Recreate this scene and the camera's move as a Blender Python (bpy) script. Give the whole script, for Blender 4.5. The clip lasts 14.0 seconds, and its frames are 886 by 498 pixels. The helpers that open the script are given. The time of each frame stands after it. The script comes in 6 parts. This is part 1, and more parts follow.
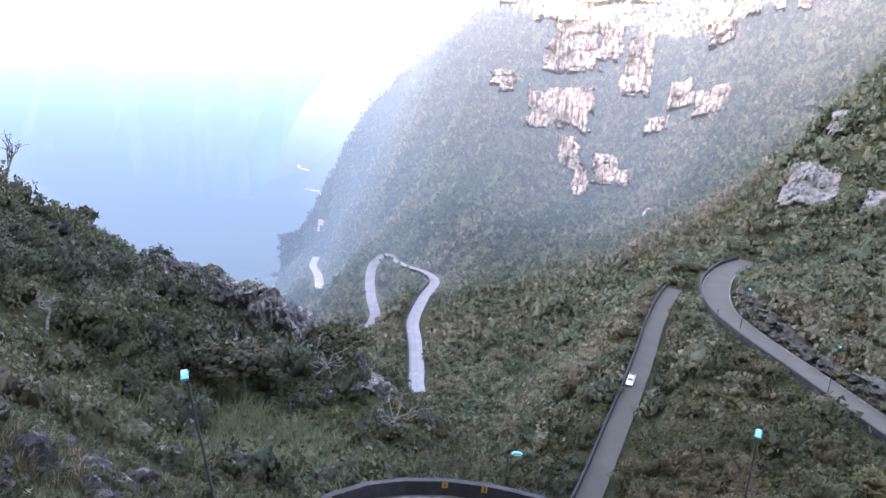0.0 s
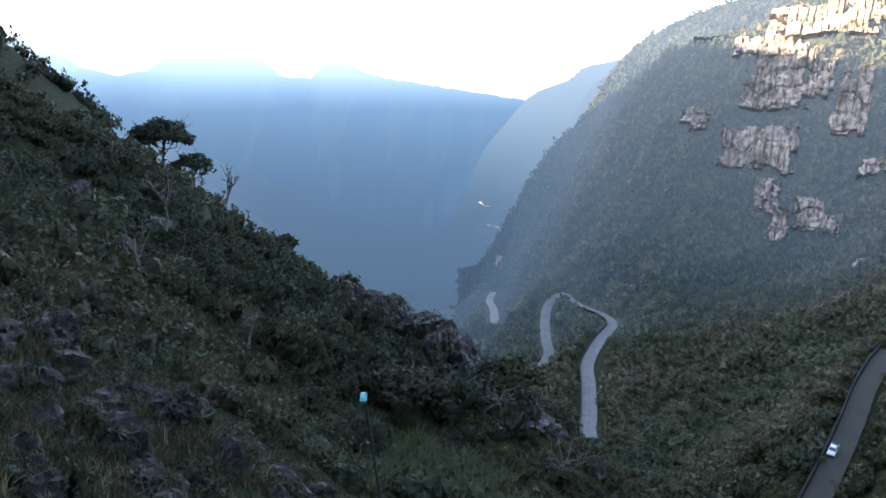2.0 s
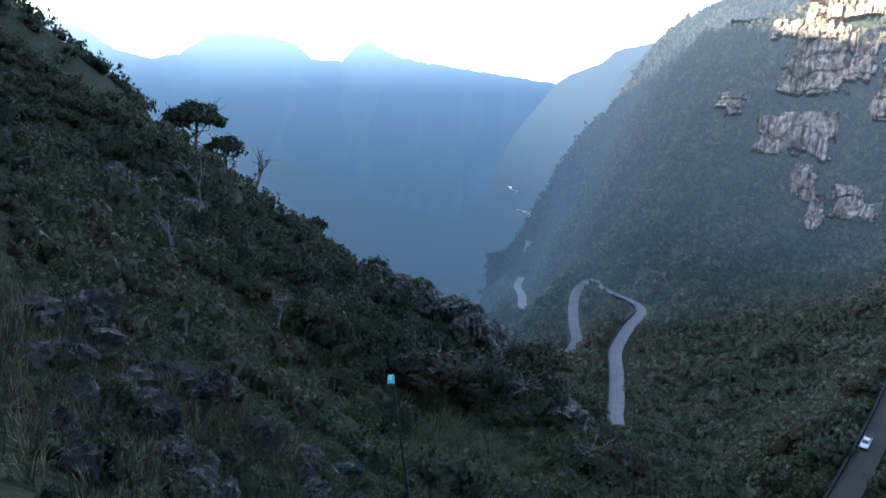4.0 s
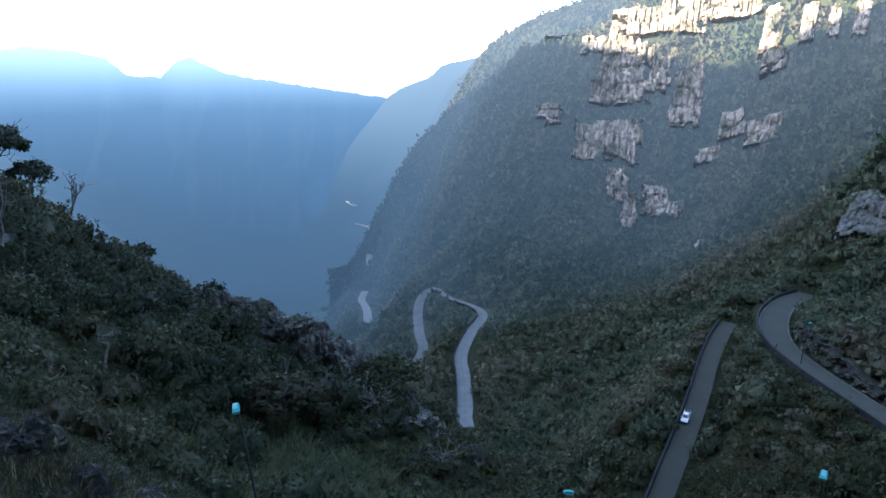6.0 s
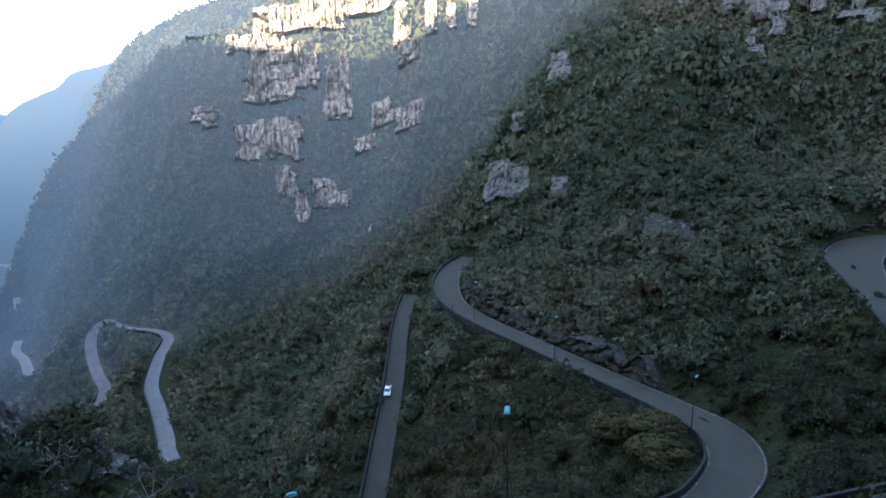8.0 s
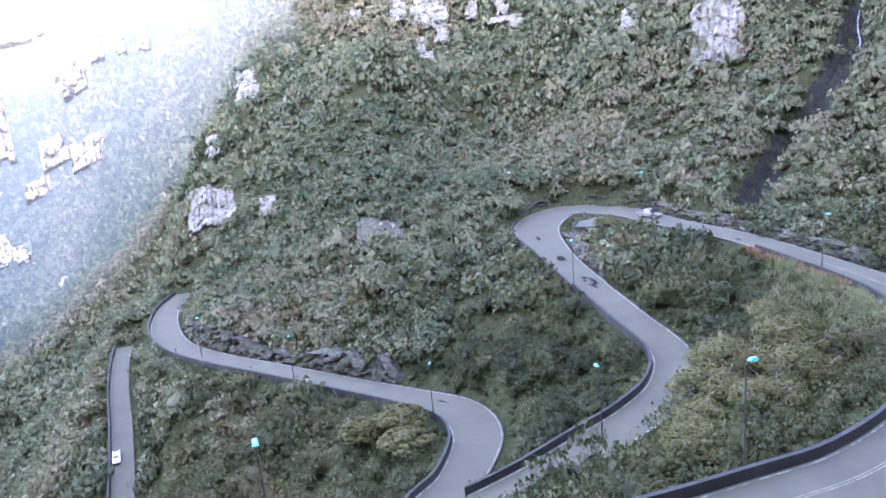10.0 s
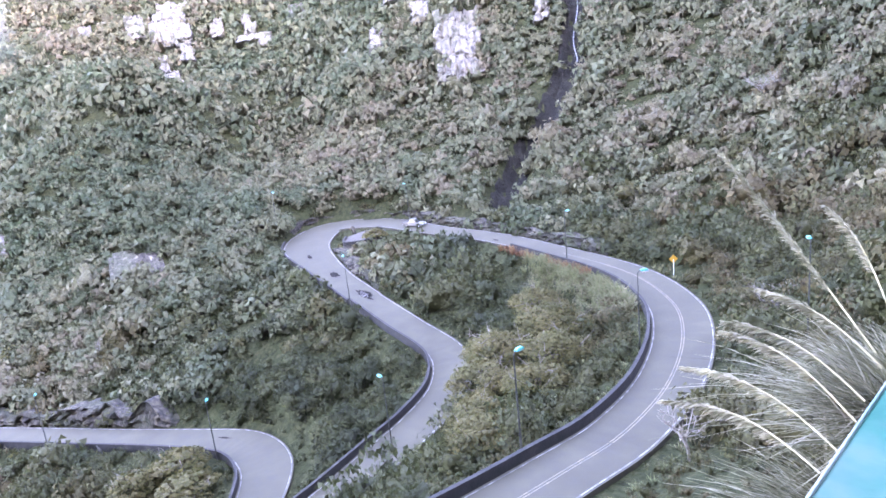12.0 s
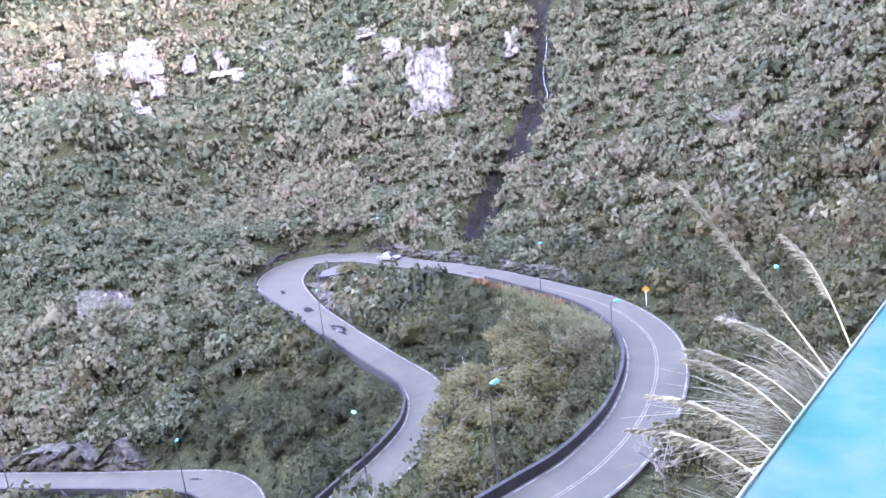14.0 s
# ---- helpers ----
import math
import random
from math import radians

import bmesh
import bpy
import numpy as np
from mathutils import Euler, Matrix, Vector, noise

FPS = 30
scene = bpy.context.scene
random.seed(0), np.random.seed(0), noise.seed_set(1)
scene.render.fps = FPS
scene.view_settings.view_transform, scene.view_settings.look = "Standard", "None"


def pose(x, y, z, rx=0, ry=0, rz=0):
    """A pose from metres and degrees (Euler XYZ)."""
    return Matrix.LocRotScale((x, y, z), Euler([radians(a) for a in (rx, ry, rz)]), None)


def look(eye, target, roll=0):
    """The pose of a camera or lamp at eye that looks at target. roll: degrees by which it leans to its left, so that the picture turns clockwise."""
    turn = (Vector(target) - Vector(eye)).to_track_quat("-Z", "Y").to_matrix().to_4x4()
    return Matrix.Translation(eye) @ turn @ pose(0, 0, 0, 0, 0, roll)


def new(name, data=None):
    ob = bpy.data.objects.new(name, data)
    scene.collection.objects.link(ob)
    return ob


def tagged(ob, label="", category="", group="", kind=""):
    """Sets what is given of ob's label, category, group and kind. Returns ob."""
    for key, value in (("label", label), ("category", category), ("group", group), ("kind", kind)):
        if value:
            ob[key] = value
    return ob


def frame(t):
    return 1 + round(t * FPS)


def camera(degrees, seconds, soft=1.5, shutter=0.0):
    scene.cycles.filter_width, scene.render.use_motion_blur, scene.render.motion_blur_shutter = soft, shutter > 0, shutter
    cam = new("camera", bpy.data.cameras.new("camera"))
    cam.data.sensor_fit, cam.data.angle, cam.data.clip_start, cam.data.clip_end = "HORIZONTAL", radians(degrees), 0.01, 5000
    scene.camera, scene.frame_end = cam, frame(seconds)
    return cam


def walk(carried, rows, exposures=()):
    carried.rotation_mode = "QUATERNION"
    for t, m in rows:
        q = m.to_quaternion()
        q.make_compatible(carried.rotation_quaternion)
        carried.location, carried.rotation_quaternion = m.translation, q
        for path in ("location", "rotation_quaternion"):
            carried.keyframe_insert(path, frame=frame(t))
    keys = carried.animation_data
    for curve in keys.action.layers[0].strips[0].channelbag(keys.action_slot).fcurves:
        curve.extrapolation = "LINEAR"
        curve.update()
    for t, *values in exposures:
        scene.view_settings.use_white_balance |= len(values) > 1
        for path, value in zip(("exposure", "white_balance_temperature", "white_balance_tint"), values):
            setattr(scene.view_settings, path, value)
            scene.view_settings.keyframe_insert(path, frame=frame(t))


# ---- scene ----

# ---------------------------------------------------------------- camera
cam = camera(64.2, 14.0, soft=1.6)
PATH = [
    (0.0, 0.000, 0.000, 72.89, -3.21, 0.99),
    (0.5, 0.000, 0.000, 74.00, -2.09, 5.97),
    (1.0, 0.000, 0.000, 74.90, -1.30, 10.12),
    (1.5, 0.000, 0.000, 74.91, -1.62, 12.90),
    (2.0, 0.000, 0.000, 75.26, -1.94, 15.54),
    (2.2, 0.000, 0.000, 74.89, -1.77, 16.65),
    (3.2, 0.000, 0.000, 74.30, -1.95, 18.90),
    (4.3, 0.000, 0.000, 73.73, -2.23, 16.84),
    (4.5, 0.000, 0.000, 73.70, -2.47, 15.85),
    (5.0, 0.000, 0.000, 74.11, -2.50, 13.41),
    (5.5, 0.000, 0.000, 74.83, -1.82, 9.29),
    (6.0, 0.000, 0.000, 75.47, -1.79, 4.60),
    (6.5, 0.000, 0.000, 75.90, -1.20, -0.30),
    (7.0, 0.000, 0.000, 76.23, -0.86, -3.98),
    (7.5, 0.000, 0.000, 75.68, -0.14, -7.57),
    (8.0, 0.000, 0.000, 75.45, 1.28, -22.44),
    (8.2, 0.000, 0.000, 74.06, 0.98, -25.37),
    (10.3, 0.000, 0.000, 75.43, 6.19, -51.05),
    (10.5, 0.000, 0.000, 75.39, 6.56, -54.07),
    (11.0, 0.000, 0.000, 74.72, 6.67, -60.85),
    (11.5, -0.001, -0.001, 74.68, 6.21, -64.82),
    (12.0, 0.000, 0.001, 74.68, 5.93, -66.00),
    (12.5, 0.001, 0.002, 75.02, 6.26, -66.06),
    (13.0, 0.001, 0.004, 75.91, 5.43, -65.83),
    (13.5, -0.005, -0.015, 76.18, 6.17, -66.16),
    (14.0, -0.020, -0.055, 77.16, 6.07, -68.18),
]
EXPOSURES = [(0.0, 4.95, 8200, 36), (0.6, 4.35, 8000, 35), (1.5, 3.55, 7400, 23), (2.2, 3.25, 7000, 19), (4.3, 3.05, 6300, 14), (6.0, 3.05, 6200, 13),
             (7.5, 3.00, 6300, 14), (8.2, 3.35, 6800, 19), (10.3, 5.78, 7300, 37), (12.5, 6.04, 7450, 45), (14.0, 6.08, 7450, 47)]
walk(cam, [(t, pose(x, y, 0, rx, ry, rz)) for t, x, y, rx, ry, rz in PATH], EXPOSURES)

# ---------------------------------------------------------------- sky and sun
SUN_AZ, SUN_EL = 130.0, 20.0          # degrees to the left of +y, and up
sun_dir = Vector((-math.sin(radians(SUN_AZ)) * math.cos(radians(SUN_EL)), math.cos(radians(SUN_AZ)) * math.cos(radians(SUN_EL)), math.sin(radians(SUN_EL))))
world = bpy.data.worlds.new("sky")
scene.world = world
world.use_nodes = True
wn = world.node_tree.nodes
sky = wn.new("ShaderNodeTexSky")
sky.sky_type, sky.sun_disc = "NISHITA", False
sky.sun_elevation, sky.sun_rotation = radians(SUN_EL), radians(-SUN_AZ)
sky.altitude, sky.air_density, sky.dust_density, sky.ozone_density = 1300, 1.0, 3.0, 1.0
wn["Background"].inputs["Strength"].default_value = 0.15
world.node_tree.links.new(sky.outputs["Color"], wn["Background"].inputs["Color"])
sun = new("sun", bpy.data.lights.new("sun", "SUN"))
sun.data.energy, sun.data.angle, sun.data.color = 5.0, radians(0.6), (1.0, 0.86, 0.62)
sun.matrix_world = look(sun_dir * 100, (0, 0, 0))

# ---------------------------------------------------------------- landform (metres, the eye of the lookout at the origin)
# -- landform begin
ROADS = {}


def spline(pts, step):
    """Catmull-Rom through pts, about step metres apart."""
    p = np.array(pts, float)
    p = np.vstack([2 * p[0] - p[1], p, 2 * p[-1] - p[-2]])
    out = []
    for i in range(1, len(p) - 2):
        n = max(2, int(np.linalg.norm(p[i + 1] - p[i]) / step))
        t = (np.arange(n) / n)[:, None]
        a, b, c, d = p[i - 1], p[i], p[i + 1], p[i + 2]
        out.append(0.5 * (2 * b + (c - a) * t + (2 * a - 5 * b + 4 * c - d) * t ** 2 + (3 * b - a - 3 * c + d) * t ** 3))
    out.append(p[-2:-1])
    return np.vstack(out)


road_upper = [(3, 22, -24.2), (-3, 26, -24.7), (-3, 30.5, -25.2), (3, 32, -25.8), (12, 29, -26.5), (23, 23, -27.6), (33, 17.5, -28.6), (43, 13, -29.5),
              (51, 10, -30.3), (62, 8, -31.0), (75, 8.2, -31.6), (86.6, 11.0, -32.2), (99, 18.6, -32.8), (110.8, 32, -33.6), (122, 47, -34.4), (130, 64, -35.0),
              (138, 80, -35.6), (136.4, 93.4, -36.2), (122.4, 91.4, -36.8), (108, 76.5, -37.4), (97, 62, -38.2)]
road_middle = [(97, 62, -38.2), (89, 50.5, -39.0), (82.6, 40.8, -40.0), (75, 37, -40.8), (67, 37, -41.5), (59, 39, -42.4), (51, 42, -44.0), (45, 46, -45.6), (46, 51, -47.4),
               (54, 54, -49.0), (64, 60, -50.0), (69, 68, -50.7), (69, 78, -51.4), (67, 94, -52.3), (65, 109, -53.0), (62, 131, -54.0), (62, 146, -54.6),
               (67, 163, -55.3), (76, 179, -56.0), (86, 190, -56.8)]
road_lower = [(60.4, 173, -60.3), (55.6, 164, -60.8), (49.8, 151.4, -61.9), (44.7, 138.7, -63.3), (38.7, 124.8, -65.2), (32.7, 111.8, -67.2), (27.6, 100.8, -69.1), (22, 90, -71.0), (16, 82, -72.5)]
road_valley = [(-5, 187, -102.0), (-6, 196, -103.0), (-6, 204, -104.0), (-8, 231, -106.0), (-10, 255, -108.0), (-7, 286, -110.0), (-3, 312, -112.0), (-8, 328, -113.5), (-19, 341, -115.0),
               (-26, 356, -117.0), (-31, 368, -118.0), (-36, 355, -119.0), (-36, 336, -121.0), (-32, 310, -123.0), (-29, 298, -124.5), (-31, 283, -126.0), (-36, 265, -128.0)]
road_gorge = [(-70, 385, -147.0), (-73, 399, -150.0), (-83, 447, -160.0), (-95, 493, -170.0), (-101, 538, -178.0)]
road_bend = [(-114, 640, -188.0), (-119, 659, -190.0), (-129, 716, -195.0)]
road_far = [(-152, 860, -205.0), (-163, 896, -208.0), (-187, 933, -212.0)]
road_farther = [(-212, 1067, -215.0), (-231, 1104, -218.0), (-243, 1142, -222.0)]
for n_, p_ in (("upper", road_upper), ("middle", road_middle), ("lower", road_lower), ("valley", road_valley), ("gorge", road_gorge), ("bend", road_bend),
               ("far", road_far), ("farther", road_farther)):
    ROADS[n_] = spline(p_, 1.5 if n_ in ("upper", "middle", "lower") else 4.0)

ROAD_HALF = {"lower": 1.95, "valley": 2.4, "gorge": 2.7, "bend": 3.6, "far": 4.0, "farther": 4.2}


def road_half(key, p):
    """Half the width of the paving: wider in the tight bends of the upper loops."""
    if key == "upper":
        return 2.95 + 2.3 * np.exp(-((p[:, 0] - 127) ** 2 + (p[:, 1] - 92) ** 2) / 350) + 0.45 * np.exp(-((p[:, 0] - 88) ** 2 + (p[:, 1] - 9) ** 2) / 700)
    if key == "middle":
        return 2.8 + 0.9 * np.exp(-((p[:, 0] - 68) ** 2 + (p[:, 1] - 64) ** 2) / 200) + 0.5 * np.exp(-((p[:, 0] - 67) ** 2 + (p[:, 1] - 163) ** 2) / 200)
    return np.full(len(p), ROAD_HALF[key])


# crests, feet and hollows: the lines that the land follows
LINES = [
    # crest of the wooded hill on one side of the gorge
    [(-107, 105, -1.5), (-94, 106, -10), (-81, 108, -21), (-68, 108, -27), (-55, 104, -33.5), (-44, 101, -36.5), (-33, 99, -38.5), (-25, 95, -39.5), (-17, 88, -41), (-8, 82, -43), (0, 75, -45)],
    # behind that crest
    [(-130, 150, -38), (-90, 150, -62), (-60, 150, -75), (-30, 150, -88), (-10, 130, -86), (8, 100, -76)],
    [(-100, 190, -88), (-150, 220, -85), (-200, 270, -95), (-260, 340, -125), (-330, 330, -95), (-400, 390, -90), (-190, 200, -60), (-135, 135, -22), (-260, 240, -40)],
    # its flank
    [(-66, 69, -15), (-45, 60, -24), (-29, 50, -29), (-20, 50, -35), (-8, 57, -39), (4, 60, -43)],
    [(-60, 40, -6), (-39, 39, -16)],
    # rocky shoulder under the lookout
    [(-26, 24, -11.5), (-19, 21, -13), (-16, 22, -14.5), (-12, 16, -13.6), (-11, 10, -8.8), (-12, 27, -21.5)],
    # hollow between the hill and the loops
    [(8, 52, -44), (14, 66, -56), (20, 74, -66)],
    [(30, 40, -40), (36, 52, -48), (34, 72, -58), (40, 95, -59), (48, 115, -58)],
    # the knoll between the two legs of the hairpin
    [(64, 184, -57), (70, 180, -56.8)],
    # the gorge's near floor and the foot of the wall
    [(10, 110, -84), (8, 150, -97), (4, 180, -101), (14, 215, -108)],
    [(25, 150, -85), (40, 186, -88), (50, 255, -89), (32, 268, -102)],
    [(14, 340, -96), (42, 368, -84), (71, 378, -77), (103, 355, -77), (110, 300, -72), (98, 240, -72), (85, 205, -63)],
    # the great wall, in steps
    [(8, 500, -40), (47, 400, -44), (75, 400, -45), (100, 392, -40), (128, 375, -33), (140, 344, -38)],
    [(50, 425, -3), (80, 420, -2), (105, 415, 2), (130, 400, -4)],
    [(97, 439, 44), (148, 393, 41), (120, 520, 80), (200, 460, 140)],
    # the flat rim of the bluff, and its spur that comes down to the bend of the road
    [(58, 436, 13.8), (44, 444, 12.9), (27, 454, 12.1), (12, 470, 10.3), (1, 500, 1.3), (-10, 540, -13.5), (-29, 579, -33.3), (-55, 618, -55.2), (-80, 655, -83.7), (-109, 707, -123.4), (-124, 735, -154.6)],
    # behind the rim, and the higher plateau in the sun
    [(66, 496, 13.4), (35, 519, 11.5), (12, 560, 4.8), (-7, 620, -20.2), (-35, 679, -55.7), (-75, 756, -102.9), (-112, 792, -157.6), (94, 684, 61.8), (69, 697, 53.5), (43, 719, 47.1), (17, 760, 35.7), (-7, 800, 25.7), (-27, 840, 14.5), (-7, 700, -14.9), (-32, 759, -39.1), (-64, 898, -25.8)],
    # the spur over the hairpin
    [(83, 192, -51), (104, 210, -33), (126, 233, -17), (157, 255, 4), (184, 274, 20), (230, 310, 60)],
    [(140, 290, -45), (165, 330, -10), (190, 370, 40)],
    [(100, 155, -45), (106, 198, -38), (132, 205, -18), (159, 144, -27), (198, 184, 0), (180, 118, -20), (240, 163, 26), (320, 200, 90)],
    [(78, 140, -50), (82, 110, -48), (90, 95, -46), (88, 76, -46)],
    # the amphitheatre over the loops
    [(116, 150, -25), (156, 175, 6), (138, 105, -30), (182, 115, -6), (183, 80, -9), (216, 92, 18), (300, 110, 100)],
    [(150, 60, -28), (192, 52, -2), (135, 25, -31), (152, 11, -20), (186, 8, 3), (260, 10, 80)],
    [(135, -12, -15), (160, -18, 5), (112, -4, -30), (86, -2, -32), (80, -9, -27), (230, -60, 70)],
    [(90, 30, -37), (110, 55, -38), (122, 74, -37.5)],
    # shoulder on which the lookout stands
    [(0, 0, -1.6), (0, -8, -1.6), (5, -5, -1.8), (-6, -2, -1.8), (-3, 3, -4)],
    [(3, 1.2, -4), (6, 1, -6.5), (10, 4, -11), (5, -1.5, -3.2), (9, -4, -5), (16, -6, -12), (30, -8, -22), (50, -12, -25), (70, -30, -18)],
    [(0, 7, -9), (6, 12, -17), (20, 10, -22)],
    # an unseen mountain added behind, which keeps the sun off
    [(-285, 130, 135), (-185, 35, 230), (-130, -60, 265), (-60, -140, 260), (40, -230, 240), (150, -300, 200), (260, -200, 150)],
    [(-165, 90, 25), (-90, 10, 30), (-40, -50, 30), (30, -90, 20), (100, -100, 30)],
    [(-470, 270, 210), (-640, 380, 210), (-345, 60, 165), (-100, -350, 190), (300, -420, 200), (420, 0, 180)],
    # down the gorge
    [(-56, 270, -142), (-60, 300, -144), (-64, 332, -148), (-78, 362, -158), (-96, 410, -170), (-120, 470, -186), (-125, 540, -196)],
    [(-52, 417, -146), (-50, 558, -128), (-30, 600, -88)],
    [(-109, 631, -182), (-159, 682, -238), (-148, 716, -230), (-136, 655, -222), (-168, 775, -242), (-190, 850, -250), (-160, 830, -225), (90, 810, 58), (150, 800, 104)],
    [(-47, 1199, 11.9), (-73, 1178, 8.1), (-100, 1176, -0.7), (-129, 1193, -29.8), (-144, 1201, -44.3), (-162, 1239, -35.5), (-182, 1247, -41.3), (-203, 1254, -65.7), (-235, 1258, -101.8), (-265, 1252, -143.9), (-299, 1255, -211.9), (-129, 992, -134.4), (-149, 948, -188.4)],
    [(-130, 420, -170), (-171, 575, -217), (-244, 970, -247), (-250, 800, -240), (-322, 1250, -330), (-300, 1100, -290), (-330, 1300, -310), (-420, 1250, -335), (-480, 1421, -380), (-400, 1600, -390), (-340, 900, -270)],
    [(-213, 452, -172), (-577, 1052, -240), (-420, 800, -230), (-330, 450, -150), (-620, 760, -120), (-800, 1200, -190)],
]
RBF = []
for line in LINES:
    a_ = np.array(line, float)
    RBF.append(a_)
for n_, p_ in ROADS.items():
    RBF.append(p_[::6 if n_ in ("upper", "middle", "lower") else 4])
RBF = np.unique(np.round(np.vstack(RBF), 1), axis=0)
keep_ = [0]
for i in range(1, len(RBF)):
    if np.min(np.hypot(*(RBF[keep_, :2] - RBF[i, :2]).T)) > 3.0:
        keep_.append(i)
RBF = RBF[keep_]
d_ = np.hypot(RBF[:, None, 0] - RBF[None, :, 0], RBF[:, None, 1] - RBF[None, :, 1])
n_ = len(RBF)
A_ = np.zeros((n_ + 3, n_ + 3))
A_[:n_, :n_] = -d_ + np.eye(n_) * -0.6
A_[:n_, n_:] = np.c_[np.ones(n_), RBF[:, :2]]
A_[n_:, :n_] = A_[:n_, n_:].T
RBF_W = np.linalg.solve(A_, np.r_[RBF[:, 2], 0, 0, 0])
ROAD_PTS = np.vstack([np.c_[p, np.full(len(p), 1.0 if k in ("upper", "middle", "lower") else 2.0)] for k, p in ROADS.items()])
ROAD_WIDE = np.hstack([road_half(k, p) for k, p in ROADS.items()])


def lattice(ix, iy, seed):
    h = (ix.astype(np.int64) * 374761393 + iy.astype(np.int64) * 668265263 + seed * 982451653) & 0x7FFFFFFF
    h = ((h ^ (h >> 13)) * 1274126177) & 0x7FFFFFFF
    return ((h ^ (h >> 16)) & 0xFFFF) / 65535.0


def value_noise(x, y, seed=0):
    ix, iy = np.floor(x).astype(int), np.floor(y).astype(int)
    fx, fy = x - ix, y - iy
    fx, fy = fx * fx * (3 - 2 * fx), fy * fy * (3 - 2 * fy)
    a, b = lattice(ix, iy, seed), lattice(ix + 1, iy, seed)
    c, d = lattice(ix, iy + 1, seed), lattice(ix + 1, iy + 1, seed)
    return (a + (b - a) * fx) * (1 - fy) + (c + (d - c) * fx) * fy - 0.5


def road_gap(x, y):
    """Distance to the nearest road's middle, that road's height there, and its kind."""
    best, z, k = np.full(x.shape, 1e9), np.zeros(x.shape), np.ones(x.shape)
    for i in range(0, len(x), 4000):
        d = np.hypot(x[i:i + 4000, None] - ROAD_PTS[None, :, 0], y[i:i + 4000, None] - ROAD_PTS[None, :, 1])
        j = d.argmin(1)
        best[i:i + 4000], z[i:i + 4000], k[i:i + 4000] = d[np.arange(len(j)), j], ROAD_PTS[j, 2], ROAD_PTS[j, 3]
    return best, z, k


def verge_gap(x, y):
    """Distance to the nearest edge of any paving."""
    best = np.full(x.shape, 1e9)
    for i in range(0, len(x), 4000):
        best[i:i + 4000] = (np.hypot(x[i:i + 4000, None] - ROAD_PTS[None, :, 0], y[i:i + 4000, None] - ROAD_PTS[None, :, 1]) - ROAD_WIDE).min(1)
    return best


def rib_line(x, y):
    """Counts the ribs across the wall of the gorge."""
    return (x * 0.61 - y * 0.79 + 14 * value_noise(x / 90, y / 90, 6)) / 34.0


def ground(x, y, roads=True):
    """Height of the land."""
    x, y = np.atleast_1d(np.asarray(x, float)), np.atleast_1d(np.asarray(y, float))
    z = np.zeros(x.shape)
    for i in range(0, len(x), 4000):
        d = np.hypot(x[i:i + 4000, None] - RBF[None, :, 0], y[i:i + 4000, None] - RBF[None, :, 1])
        z[i:i + 4000] = -d @ RBF_W[:n_] + RBF_W[n_] + RBF_W[n_ + 1] * x[i:i + 4000] + RBF_W[n_ + 2] * y[i:i + 4000]
    r = np.hypot(x, y)
    rough = np.clip((r - 6) / 60, 0, 1)
    z = z + rough * (3.0 * value_noise(x / 17, y / 17, 1) + 1.4 * value_noise(x / 7, y / 7, 2)) + np.clip((r - 150) / 250, 0, 1) * np.clip((150 - z) / 150, 0.4, 1) * np.where((y > 420) & (z > -30), 0.35, 1.0) * (13 * value_noise(x / 75, y / 75, 3) + 8 * value_noise(x / 33, y / 33, 4))
    # ribs and gullies that run down the wall of the gorge
    u = rib_line(x, y)
    wall = np.clip((y - 372) / 50, 0, 1) * np.clip((x + 85) / 60, 0, 1)
    z = z + wall * np.clip((8 - z) / 50, 0.06, 1) * (19.0 * np.abs(np.sin(u * 2.2)) - 14.0 + 7.0 * np.abs(np.sin(u * 5.3 + 1.0)))
    # the stream's gully over the loops
    notch = np.exp(-((y - 51 - 3 * np.sin(x / 11)) / 4.0) ** 2) * np.clip((x - 133) / 10, 0, 1) * np.clip((290 - x) / 40, 0, 1)
    z = z - 5.0 * notch
    if roads:
        d, zr, k = road_gap(x, y)
        inner, outer = np.where(k > 1, 6.0, 4.2), np.where(k > 1, 22.0, 9.0)
        w = np.clip((outer - d) / (outer - inner), 0, 1)
        w = w * w * (3 - 2 * w)
        z = z * (1 - w) + (zr - 0.45) * w
    return z
# -- landform end

# ---------------------------------------------------------------- materials
def material(name):
    m = bpy.data.materials.new(name)
    m.use_nodes = True
    return m, m.node_tree.nodes, m.node_tree.links, m.node_tree.nodes["Principled BSDF"]


def ramp(nodes, stops):
    r = nodes.new("ShaderNodeValToRGB")
    e = r.color_ramp.elements
    while len(e) < len(stops):
        e.new(0.5)
    for el, (p, c) in zip(e, stops):
        el.position, el.color = p, (*c, 1)
    return r


def noise_tex(nodes, links, scale, detail=4.0, coords="Position", stretch=None):
    """A noise texture in metres of the world (or of the object)."""
    if coords == "Position":
        src = nodes.new("ShaderNodeNewGeometry").outputs["Position"]
    else:
        src = nodes.new("ShaderNodeTexCoord").outputs["Object"]
    if stretch:
        mp = nodes.new("ShaderNodeMapping")
        mp.inputs["Scale"].default_value = stretch
        links.new(src, mp.inputs["Vector"])
        src = mp.outputs["Vector"]
    n = nodes.new("ShaderNodeTexNoise")
    n.inputs["Scale"].default_value, n.inputs["Detail"].default_value = scale, detail
    links.new(src, n.inputs["Vector"])
    return n


